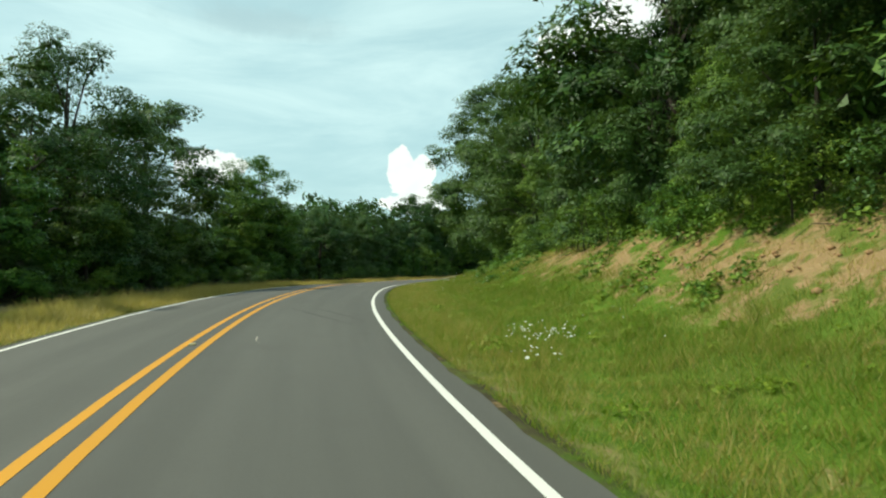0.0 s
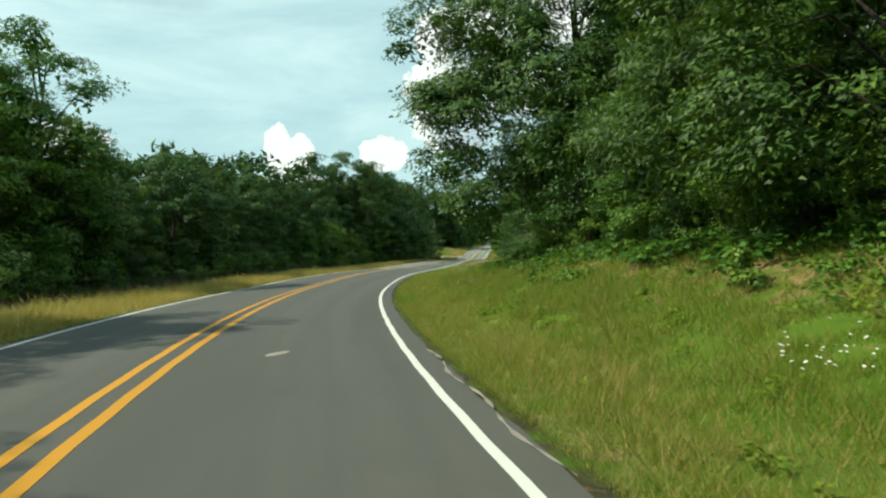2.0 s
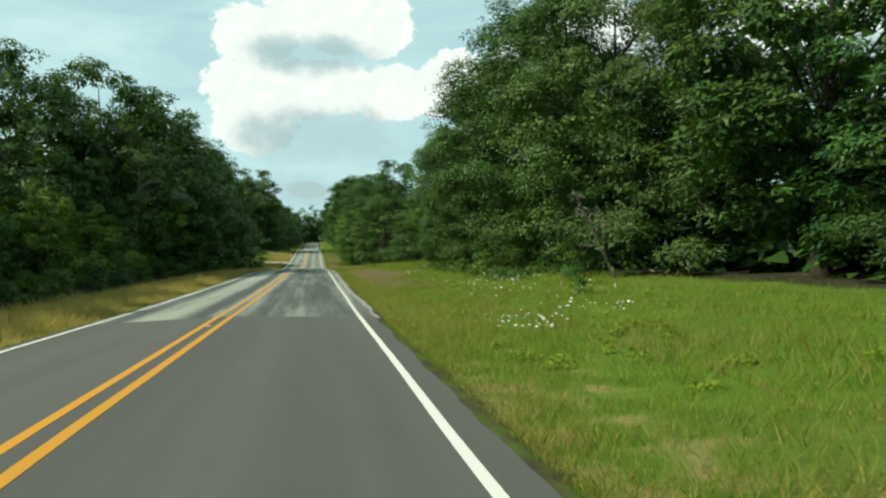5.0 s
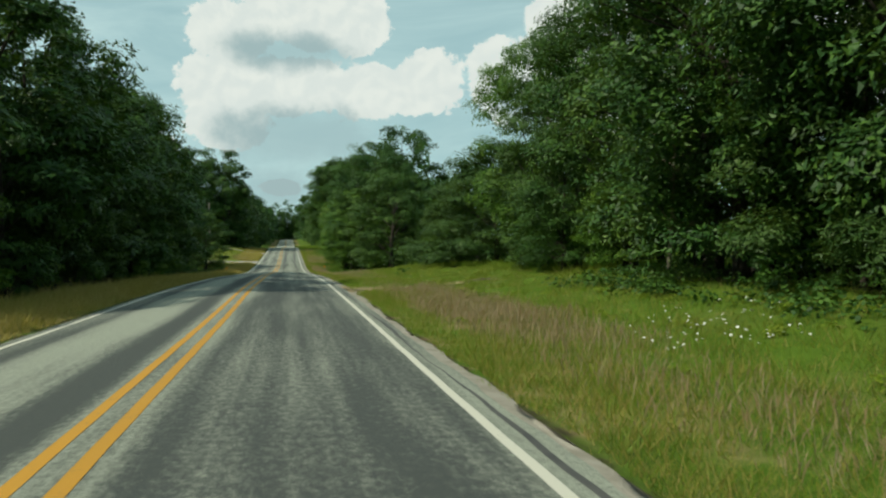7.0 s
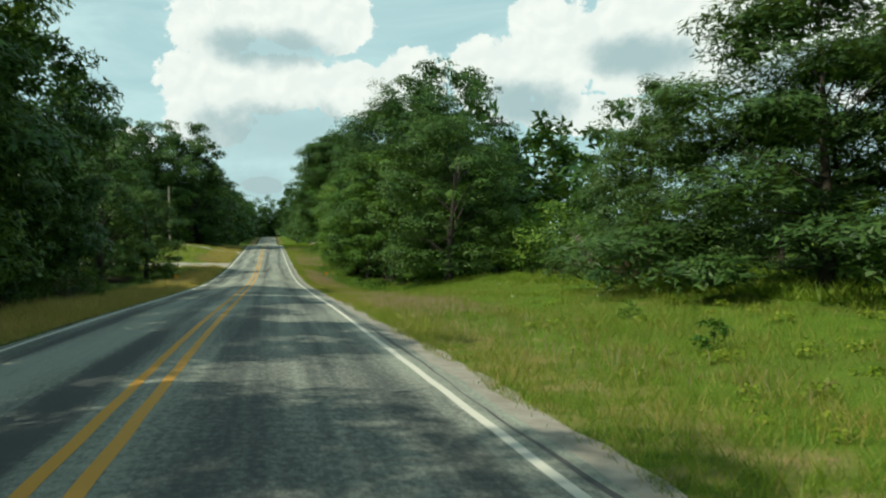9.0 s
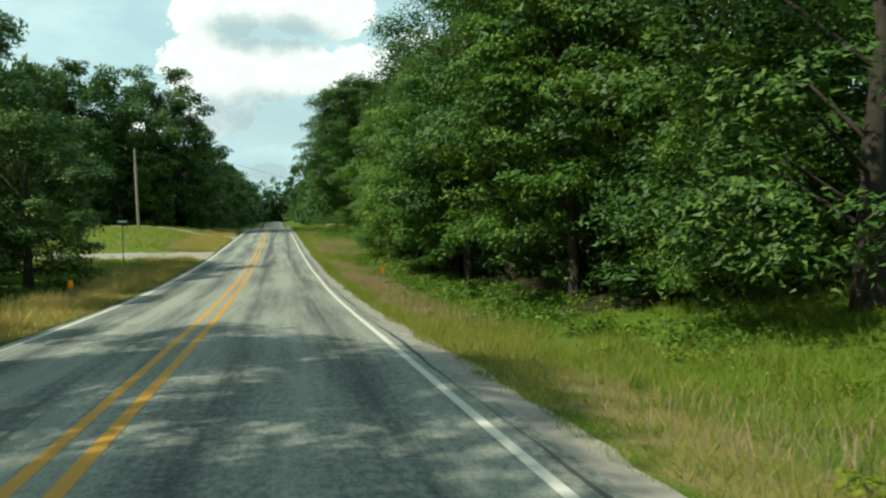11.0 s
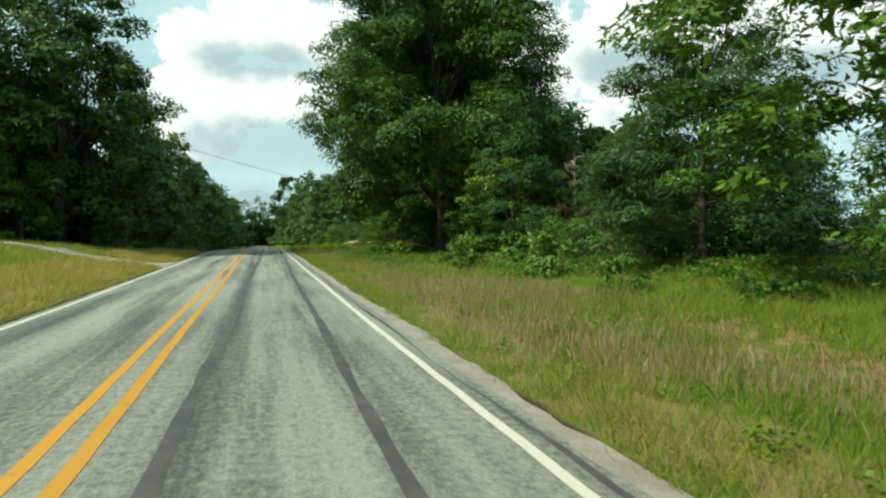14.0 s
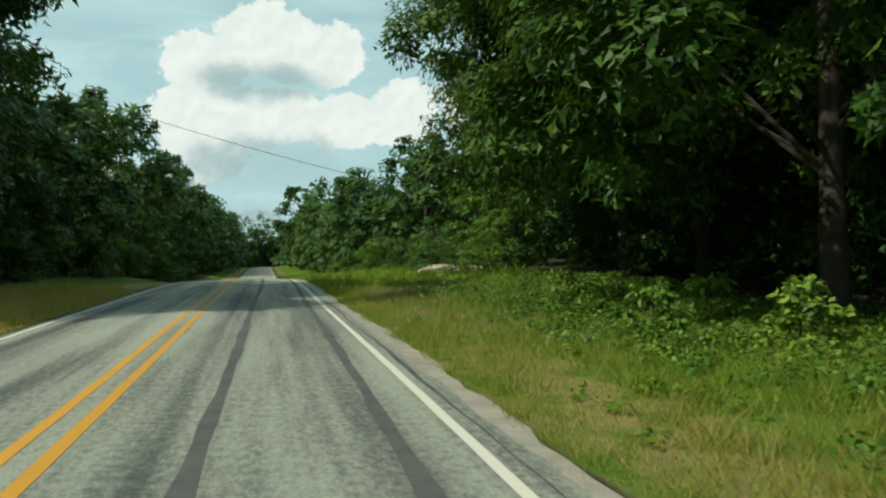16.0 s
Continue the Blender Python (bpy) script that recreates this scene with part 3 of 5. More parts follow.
road_old, s_, u_ = strip("road_old_surface", np.concatenate([np.arange(S_SEAM, 260, 0.5), np.arange(260, 561, 4.0)]), np.sort(np.append(ru, [-2.9, -2.35, -2.1, -1.45, -1.15, -0.7, -0.5, 0.6, 1.3, 2.1, 2.9])), M_ROAD_OLD, -0.006, jag=edge_jag)
track = np.maximum(np.exp(-((np.abs(u_) - 0.95) / 0.33) ** 2), np.exp(-((np.abs(u_) - 2.55) / 0.38) ** 2))
oncoming = np.maximum(1.7 * np.exp(-((u_ + 0.72) / 0.30) ** 2), 1.3 * np.exp(-((u_ + 2.75) / 0.24) ** 2)) - 0.8 * np.exp(-((u_ + 1.75) / 0.45) ** 2)
early = np.interp(s_, [14, 70, 95], [1, 1, 0])
track = np.where(u_ < -0.3, (1 - early) * track + early * oncoming, (1 - early) * track + early * (0.85 * ((u_ > 0.3) & (u_ < 3.1)) - 0.35 * np.exp(-((u_ - 1.8) / 0.35) ** 2)))
add_float(road_old.data, "track", track * np.interp(s_, [14, 30, 60, 90, 120, 200, 235], [0.8, 0.9, 1.0, 0.8, 0.7, 0.7, 0.2]))
add_float(road_old.data, "age", np.interp(s_, [14, 20, 60, 95, 108, 136, 150, 200, 235], [0.1, 0.12, 0.02, 0.02, 0.0, 0.0, 0.03, 0.0, -0.25]))
tagged(road_old, "worn pale chip-seal road surface with dark wheel tracks", "road", kind="structure")

for name, c, w, m_new, m_old, what in (("edge_line_right", 3.40, 0.056, M_WHITE, M_WHITE_OLD, "white"), ("edge_line_left", -3.18, 0.056, M_WHITE, M_WHITE_OLD, "white"),
                                       ("centre_line_right", 0.168, 0.064, M_YELLOW, M_YELLOW_OLD, "yellow"), ("centre_line_left", -0.168, 0.064, M_YELLOW, M_YELLOW_OLD, "yellow")):
    for part_name, span, mat in ((name, np.append(np.arange(-130, S_SEAM - 0.05, 1.0), S_SEAM), m_new), (name + "_old", np.concatenate([np.arange(S_SEAM, 260, 1.0), np.arange(260, 561, 5.0)]), m_old)):
        lift = 0.004 if mat is m_new else -0.002
        ob, s_, u_ = strip(part_name, span, (c - w, c, c + w), mat, lift, jag=lambda s, u: 0.006 * np.sin(3.1 * s) + 0.012 * np.sin(0.31 * s))
        tagged(ob, what + " painted line along the asphalt road", "road line", kind="structure")

# crumbled shoulder of pale gravel beside the old surface
sh, s_, u_ = strip("gravel_shoulder", np.arange(S_SEAM, 300, 0.5), (3.72, 3.85, 3.98, 4.12), M_GRAVEL, 0.012, crown=False,
                   jag=lambda s, u: np.where(u > 4.05, 0.07 * np.sin(0.37 * s) + 0.05 * np.sin(1.7 * s + 2) + 0.035 * np.sin(5.1 * s) + np.interp(s, [14, 40, 62, 90, 110, 130, 560], [-.2, -.15, 0.1, 0.2, 0.12, 0, 0]), 0))
tagged(sh, "pale crumbled gravel shoulder along the road", "shoulder", kind="structure")


def track_across(name, s0, s1, u0, u1, mat, label, lift=0.02, wobble=0.25, bend=0.0, n=60):
    """A side track that leaves the road at right angles."""
    us = np.linspace(u0, u1, n)
    verts = []
    cols = 25
    for u in us:
        f = (u - u0) / (u1 - u0)
        flare = 2.2 * max(0, 1 - f * 6)
        for j in range(cols):
            k = j / (cols - 1)
            s = s0 - flare + k * (s1 - s0 + 2 * flare) + bend * f * f + wobble * math.sin(u * 1.7 + 5 * k) * (0.2 + 0.8 * max(0.0, 1 - 3 * min(k, 1 - k)))
            rough = 0.02 * math.sin(3.1 * s + 2.3 * u) * math.sin(2.2 * s - 3.7 * u) + 0.015 * math.sin(7.3 * s + u) * math.sin(6.1 * u - s)
            rim = max(0.0, 1 - min(k, 1 - k) * 6) + (max(0.0, 1 - (1 - f) * 5) if mat is M_DIRT else 0.0)
            verts.append((*spot(s, u), float(ground_z(s, u)[0]) + lift + rough * (0.35 + 0.8 * rim) - 0.05 * rim))
    me = grid_mesh(name, verts, n, cols, mat)
    smooth(me)
    if mat is M_DIRT:
        w = np.array([[math.exp(-((s0 + (j / 24) * (s1 - s0) - 58.4) / 0.9) ** 2 - ((u - 8.8) / 2.2) ** 2) for j in range(cols)] for u in us])
        add_float(me, "wet", 0.9 * w.ravel())
    return tagged(new(name, me), label, "track", kind="structure")


track_across("dirt_driveway", 57.4, 60.2, 3.85, 10.6, M_DIRT, "rutted brown dirt field entrance beside the road", 0.03, 0.4)
track_across("side_road", 149.8, 155.0, -3.5, -60, M_GRAVEL, "pale gravel side road meeting the asphalt road", 0.035, 0.12, 14)
track_across("gravel_drive", 184.6, 187.6, -3.5, -40, M_GRAVEL, "narrow pale gravel drive through the verge", 0.035, 0.2, 6, 40)

# ---- small road things ----


def part(name, bm, material, parent=None, label=""):
    me = bpy.data.meshes.new(name)
    bm.to_mesh(me)
    bm.free()
    me.materials.append(material)
    ob = new(name, me)
    if parent is not None:
        ob.parent = parent
    if label:
        ob["label"] = label
    return ob


def box(bm, x, y, z, sx, sy, sz, bevel=0.0):
    made = bmesh.ops.create_cube(bm, size=1, matrix=Matrix.Translation((x, y, z)) @ Matrix.Diagonal((sx, sy, sz, 1)))
    if bevel:
        edges = {e for v in made["verts"] for e in v.link_edges}
        bmesh.ops.bevel(bm, geom=list(edges), offset=bevel, segments=2, affect="EDGES")


def tube(points, radii, sides=7, ph=0.0):
    """Corners and faces of a tapering tube along points."""
    pts, verts = np.asarray(points, float), []
    n = len(pts)
    for i in range(n):
        d = pts[min(i + 1, n - 1)] - pts[max(i - 1, 0)]
        d /= np.linalg.norm(d) + 1e-9
        a = np.cross(d, (0.3, 0.9, 0.2))
        a /= np.linalg.norm(a) + 1e-9
        b = np.cross(d, a)
        for k in range(sides):
            w = ph + 2 * math.pi * k / sides
            verts.append(pts[i] + radii[i] * (math.cos(w) * a + math.sin(w) * b))
    faces = [(i * sides + k, i * sides + (k + 1) % sides, (i + 1) * sides + (k + 1) % sides, (i + 1) * sides + k) for i in range(n - 1) for k in range(sides)]
    return np.array(verts), np.array(faces)


def tubes_mesh(name, runs, mat, sides=6):
    verts, faces, base = [], [], 0
    for pts, radii in runs:
        v, f = tube(pts, radii, sides)
        verts.append(v)
        faces.append(f + base)
        base += len(v)
    me = np_mesh(name, np.concatenate(verts), np.concatenate(faces), mat)
    smooth(me)
    return me


# dark strips of tar that seal the cracks in the wheel tracks
for k, (s0, s1, u0, u1, w) in enumerate(((136, 262, 0.74, 1.55, 0.075), (140, 262, 2.35, 3.1, 0.075))):
    ob, s_, u_ = strip("tar_seam", np.arange(s0, s1, 0.7), (-w, 0, w), M_TAR, -0.004,
                       jag=lambda s, u: (0.15 * np.sin(0.7 * s) + 0.15 * np.sin(2.7 * s) - 0.97 * np.clip(1 - (s - s0) / 9, 0, 1)) * u + u0 + (u1 - u0) * np.clip((s - 150) / 60, 0, 1) + 0.03 * np.sin(0.21 * s) + 0.008 * np.sin(1.9 * s + u * 9))
    tagged(ob, "dark tar seam along a wheel track of the road", "tar seam", kind="structure")

# tyre marks, a chalky scuff and a crumbling edge in the bend
M_RUBBER = plain("tyre_rubber_mark", (0.066, 0.066, 0.059), (0.092, 0.091, 0.081), 3.0, 0.8, 0.1)
for ends, w, mat, what in ((((-73.2, 2.7), (-68.4, 1.0)), 0.07, M_RUBBER, "dark"), (((-72.2, 3.1), (-67.6, 1.5)), 0.06, M_RUBBER, "dark"), (((-77.2, 1.0), (-76.0, 0.85)), 0.012, M_GRAVEL, "pale"),
                           (((-44.2, 1.3), (-43.6, 1.55)), 0.1, M_GRAVEL, "pale"), (((-51.9, 3.0), (-51.6, 3.2)), 0.05, M_GRAVEL, "pale")):
    (s0, u0), (s1, u1) = ends
    ob, s_, u_ = strip("road_mark", np.linspace(s0, s1, 16), (-w, 0, w), mat, 0.004,
                       jag=lambda s, u: u0 + (u1 - u0) * (s - s0) / (s1 - s0) + 0.02 * np.sin(5.1 * s + 40 * u) - u * (0.85 * np.abs(2 * (s - s0) / (s1 - s0) - 1) ** 2 + 0.1 * np.sin(9 * s)))
    tagged(ob, what + " scuffed mark on the smooth asphalt", "road mark", kind="structure")
ob, s_, u_ = strip("crumbled_edge", np.arange(-50, -43, 0.2), (3.74, 3.80), M_GRAVEL, 0.006,
                   jag=lambda s, u: 0.05 * np.sin(2.1 * s) + (u - 3.78) * (-0.45 + 0.3 * np.sin(3.7 * s) + 0.5 * np.sin(9.1 * s)))
tagged(ob, "pale crumbled chips along the asphalt's edge", "road edge", kind="structure")

# crack along the right edge of the old surface
ob, s_, u_ = strip("edge_crack", np.arange(S_SEAM, 262, 0.5), (3.60, 3.635), M_TAR, -0.004,
                   jag=lambda s, u: 0.02 * np.sin(0.9 * s) + 0.012 * np.sin(3.7 * s) + (u - 3.6) * (0.5 + 0.9 * np.sin(0.61 * s)))
tagged(ob, "dark crack along the crumbling edge of the asphalt", "crack", kind="structure")

# raised reflectors between the two yellow lines
bm = bmesh.new()
box(bm, 0, 0, 0.0, 0.11, 0.11, 0.03, 0.008)
reflector = part("road_reflector", bm, plain("reflector_plastic", (0.75, 0.68, 0.40), (0.6, 0.5, 0.25), 20.0, 0.4, 0.05))
tagged(reflector, "small pale yellow reflector stuck between yellow lines", "road reflector", "reflectors on the road")
for k, s in enumerate((-77.5, -64.8, -55.2, -24.4, -15.8, -5.0, 11.4)):
    th = math.degrees(max(0, (S_BEND - s) / R_BEND))
    m = pose(*spot(s, -0.02), road_z(s) + 0.014, 0, 0, th)
    if k:
        copy_thing(reflector, m)
    else:
        reflector.matrix_basis = m


def marker_post(s, u, h, lean):
    """A delineator: a channel post of steel with an upright orange plate."""
    root = new("delineator_post")
    bm = bmesh.new()
    box(bm, 0, 0.0, h / 2 - 0.3, 0.05, 0.006, h + 0.55)
    box(bm, -0.025, 0.014, h / 2 - 0.3, 0.006, 0.028, h + 0.55)
    box(bm, 0.025, 0.014, h / 2 - 0.3, 0.006, 0.028, h + 0.55)
    part("post", bm, M_GALV, root, "grey steel channel post")
    bm = bmesh.new()
    box(bm, 0, -0.012, h - 0.13, 0.17, 0.006, 0.31, 0.002)
    plate = part("plate", bm, M_ORANGE, root, "plain orange reflective plate")
    for z in (h - 0.03, h - 0.23):
        bm = bmesh.new()
        bmesh.ops.create_cone(bm, cap_ends=True, segments=8, radius1=0.009, radius2=0.009, depth=0.012, matrix=Matrix.Translation((0, -0.018, z)) @ Matrix.Rotation(math.pi / 2, 4, "X"))
        part("bolt", bm, M_GALV, plate)
    root.matrix_basis = pose(*on_ground(s, u), 0, lean, 0)
    return tagged(root, "steel delineator post with orange plate in the grass", "delineator", "delineator posts")


marker_post(126.2, 6.3, 0.86, -4)
marker_post(123.2, -6.2, 0.75, 3)


def street_sign(s, u):
    root = new("street_sign")
    bm = bmesh.new()
    bmesh.ops.create_cone(bm, cap_ends=True, segments=10, radius1=0.03, radius2=0.03, depth=3.3, matrix=Matrix.Translation((0, 0, 1.15)))
    part("post", bm, M_DARK, root, "dark round steel post")
    bm = bmesh.new()
    box(bm, 0, 0, 2.86, 0.62, 0.012, 0.16, 0.003)
    blade = part("sign_blade", bm, M_SIGN, root, "pale flat name blade seen from far")
    bm = bmesh.new()
    box(bm, 0, -0.009, 2.86, 0.46, 0.004, 0.06)
    part("lettering_bar", bm, M_WHITE, blade)
    bm = bmesh.new()
    box(bm, 0, 0, 2.76, 0.06, 0.05, 0.05, 0.006)
    part("bracket", bm, M_GALV, root)
    root.matrix_basis = pose(*on_ground(s, u), 0, 0, 12)
    return tagged(root, "thin dark post with a small pale street sign blade", "street sign")


street_sign(145.6, -8.65)


def utility_pole(s, u, h):
    root = new("utility_pole")
    me = tubes_mesh("pole", [([(0, 0, -0.8), (0.0, 0, h * 0.5), (0.03, 0, h)], (0.16, 0.14, 0.11))], M_POLE, 12)
    ob = new("pole", me)
    ob.parent = root
    bm = bmesh.new()
    bmesh.ops.create_cone(bm, cap_ends=True, segments=12, radius1=0.115, radius2=0.06, depth=0.05, matrix=Matrix.Translation((0.03, 0, h + 0.02)))
    part("cap", bm, M_GALV, root)
    for z in (h - 0.35, h - 1.2):
        bm = bmesh.new()
        box(bm, 0, -0.16, z, 0.08, 0.12, 0.14, 0.02)
        part("insulator", bm, M_SIGN, root)
    me = tubes_mesh("guy_wire", [([(0.0, 0, h * 0.62), (-1.4, -0.4, h * 0.28), (-2.6, -0.8, -0.1)], (0.012, 0.012, 0.012))], M_DARK, 5)
    new("guy_wire", me).parent = root
    root.matrix_basis = pose(*on_ground(s, u), 0, -1.5, 0)
    return tagged(root, "tall weathered wooden utility pole with a guy wire", "utility pole")


utility_pole(184, -14.4, 9.1)
a, b = np.array((*spot(236, -26), road_z(236) + 19)), np.array((*spot(238, 30), road_z(238) + 4.5))
pts = [a + (b - a) * t - np.array((0, 0, 1.6 * 4 * t * (1 - t))) for t in np.linspace(0, 1, 24)]
cable = new("overhead_cable", tubes_mesh("overhead_cable", [(pts, [0.022] * 24)], M_DARK, 5))
tagged(cable, "thin dark overhead cable sagging across the road", "cable")


def rail_fence(s, u0, u1):
    """A weathered post-and-rail fence that runs away from the road."""
    root = new("rail_fence")
    n = int((u1 - u0) / 2.3)
    ends = [np.array(on_ground(s + 0.12 * k, u0 + (u1 - u0) * k / n)) for k in range(n + 1)]
    for p in ends:
        me = tubes_mesh("post", [([p + (0, 0, -0.4), p + (0.01, 0, 0.6), p + (0.02, 0.01, 1.32)], (0.085, 0.08, 0.07))], M_OLD_RAIL, 8)
        new("post", me).parent = root
    for k in range(n):
        for z, r in ((1.2, 0.055), (0.78, 0.05), (0.38, 0.05)):
            a, b = ends[k] + (-0.12, -0.07, z), ends[k + 1] + (0.12, -0.07, z + 0.02)
            me = tubes_mesh("rail", [([a, a * 0.5 + b * 0.5 + (0, 0, -0.02), b], (r, r, r * 0.9))], M_OLD_RAIL, 7)
            new("rail", me).parent = root
        c = ends[k] * 0.45 + ends[k + 1] * 0.55
        me = tubes_mesh("stay", [([c + (0.1, -0.13, 0.72), c + (0, -0.13, 1.0), c + (-0.06, -0.13, 1.26)], (0.03, 0.03, 0.03))], M_OLD_RAIL, 6)
        new("stay", me).parent = root
    return tagged(root, "weathered dark wooden rail fence at the field's edge", "fence")


rail_fence(63.0, 14.2, 25.8)

# ---- trees and bushes ----
RNG = np.random.default_rng(11)


def unit(v):
    return v / (np.linalg.norm(v, axis=-1, keepdims=True) + 1e-9)


def leaves(rng, centres, radii, per, length, width, droop=0.15, flat=0.6, up=0.7, tri=False, face=None):
    """Kite-shaped leaves in flattened tufts round the centres; face: the way that each tuft looks."""
    n = len(centres) * per
    c = np.repeat(centres, per, 0)
    r = np.repeat(radii, per)[:, None]
    d = unit(rng.normal(size=(n, 3)))
    d[:, 2] = np.where(rng.random(n) < 0.6, np.abs(d[:, 2]), d[:, 2])
    off = d * r * rng.uniform(0.35, 1.0, (n, 1)) ** 0.6 * (1, 1, flat)
    p = c + off
    out = d * 0.95 if face is None else d * 0.5 + np.repeat(face, per, 0) * 0.75
    nrm = unit(out + rng.normal(size=(n, 3)) * 0.38 + (0, 0, up * 0.8))
    a = unit(np.cross(nrm, rng.normal(size=(n, 3))))
    a = unit(a + d * 0.35 - np.array((0, 0, droop)))
    b = unit(np.cross(nrm, a))
    L = (length * rng.uniform(0.65, 1.3, (n, 1)))
    W = width * L / length
    if tri:
        v = np.stack([p - 0.1 * L * a, p + 0.35 * L * a + 0.62 * W * b, p + L * a - 0.25 * W * b], 1)
    else:
        v = np.stack([p, p + 0.45 * L * a + 0.5 * W * b, p + L * a - np.array((0, 0, 0.12)) * L, p + 0.45 * L * a - 0.5 * W * b], 1)
    return v.reshape(-1, 3)


def crown_lobes(rng, h, r, low, count, shape):
    """Centres and radii of the rounded masses of foliage that make up a crown."""
    z = rng.permutation((np.arange(count) + rng.random(count)) / count)
    ang = np.arange(count) * 2.39996 + rng.normal(size=count) * 0.35
    if shape == "cone":
        prof = np.clip(1 - z, 0, 1) ** 0.5 * (0.85 + 0.15 * np.minimum(1, z * 6)) + 0.06
    elif shape == "hedge":
        prof = np.sqrt(np.clip(1 - (z * 0.97) ** 2.6, 0, 1)) * (0.9 + 0.1 * z)
    else:
        prof = np.sqrt(np.clip(1 - ((z - 0.40) / 0.62) ** 2, 0.12, 1))
    lr = r * rng.uniform(0.18, 0.37, count) * (0.55 + 0.45 * prof) * (0.95 if shape == "cone" else 1.0)
    rad = np.maximum(r * prof * rng.uniform(0.8, 1.14, count) - 0.55 * lr, 0) * rng.uniform(0.55, 1.0, count) ** 0.5
    zz = np.minimum(h * (low + (0.97 - low) * z), h - 0.6 * lr)
    zz = np.maximum(zz, h * low + 0.4 * lr)
    return np.stack([rad * np.cos(ang), rad * np.sin(ang), zz], -1), lr


def crown_points(rng, h, r, low, n, shape):
    """Tuft centres on the outsides of a crown's lobes, the way each looks, and the lobes."""
    cen, lr = crown_lobes(rng, h, r, low, max(7, int(n ** 0.5 * 3.7)), shape)
    k = rng.choice(len(cen), n, p=lr ** 2 / np.sum(lr ** 2))
    d = rng.normal(size=(n, 3))
    d[:, 2] = np.where(rng.random(n) < 0.72, np.abs(d[:, 2]), d[:, 2])
    d = unit(unit(d) + 0.55 * unit(cen[k] * (1, 1, 0)))
    return cen[k] + d * (lr[k] * rng.uniform(0.6, 1.05, n))[:, None] * (1, 1, 0.8), d, cen, lr


def crown_leaves(rng, h, r, low, tufts, per, leaf, shape, tuft, flat, droop, tri, core_n=None):
    """All leaves of a crown: small ones on the lobes, and larger ones deep inside that close them."""
    pts, face, cen, lr = crown_points(rng, h, r, low, tufts, shape)
    rad = rng.uniform(0.7, 1.35, tufts) * r * tuft * (1.0 if shape != "cone" else 0.8)
    v = leaves(rng, pts, rad, per, *leaf, droop=droop, flat=flat, tri=tri, face=face)
    size = max(min(0.10 * r, 0.25), leaf[0])
    core = leaves(rng, cen, lr * 0.45, core_n or int(20 + 18 * max(0, r - 3.0)), size, 0.7 * size, flat=0.8, tri=tri)
    return np.concatenate([v, core]), pts


def make_tree(name, label, category, h, r, low, tufts, per, leaf, seed, mat, shape="round", limb_n=14, tuft=0.2, stems=1, flat=0.55, droop=0.15, bark=None, group="", girth=1.0, tri=False):
    rng = np.random.default_rng(seed)
    root = new(name)
    v, cen = crown_leaves(rng, h, r, low, tufts, per, leaf, shape, tuft, flat, droop, tri, 8 if leaf[0] > 0.4 else None)
    v[:, 2] = np.maximum(v[:, 2], 0.02)
    crown = new("crown", np_mesh("crown", v, np.arange(len(v)).reshape(-1, 3 if tri else 4), mat))
    crown.parent = root
    runs, forks = [], []
    tr = 0.021 * h * girth * (1 if stems == 1 else 0.5)
    for k in range(stems):
        lean = rng.normal(size=2) * (0.035 if stems == 1 else 0.16) * h
        off = rng.normal(size=2) * (0 if stems == 1 else 0.3)
        zs = np.array([-0.5, 0.12, 0.3, 0.5, 0.7, 0.9]) * h
        zs[0] = -0.5
        pts = [(off[0] + lean[0] * (z / h) ** 1.3 + 0.04 * rng.normal() if z > 0 else off[0], off[1] + (lean[1] * (z / h) ** 1.3 + 0.04 * rng.normal() if z > 0 else 0), z) for z in zs]
        runs.append((pts, tr * np.array([1.45, 1.0, 0.78, 0.48, 0.24, 0.06])))
        forks.append(np.array(pts))
    trunk = new("trunk", tubes_mesh("trunk", runs, bark or M_BARK, 8))
    trunk.parent = root
    lim = []
    for c in cen[rng.choice(tufts, min(limb_n, tufts), replace=False)]:
        f = forks[rng.integers(len(forks))]
        z0 = max(0.08 * h, c[2] * rng.uniform(0.45, 0.8))
        start = np.array([np.interp(z0, f[:, 2], f[:, k]) for k in range(3)])
        mid = start * 0.45 + c * 0.55 + (0, 0, 0.06 * h * (1 if shape != "cone" else -0.3))
        q = tr * 0.26
        lim.append(([start, mid, c], (q, q * 0.6, q * 0.18)))
    if lim:
        ob = new("limb", tubes_mesh("limb", lim, bark or M_BARK, 5))
        ob.parent = root
        tagged(ob, kind="stuff")
    return tagged(root, label, category, group)


def broadleaf(name, label, h, r, low, leaf_w, seed, mat, shape, group, tufts, per, leaf, limb_n, tri, droop=0.2, girth=1.0, flat=0.6, tuft=0.165):
    return make_tree(name, label, "tree", h, r, low, tufts, per, (leaf, leaf * leaf_w), seed, mat, shape, limb_n, tuft, flat=flat, droop=droop, group=group, girth=girth, tri=tri)


# three grades of fineness: beside the road, along the edge, and far off
GRADES = (("near", 340, 100, 0.165, 16, True), ("edge", 210, 76, 0.27, 10, True), ("far", 110, 36, 0.62, 6, True))
KINDS = {}
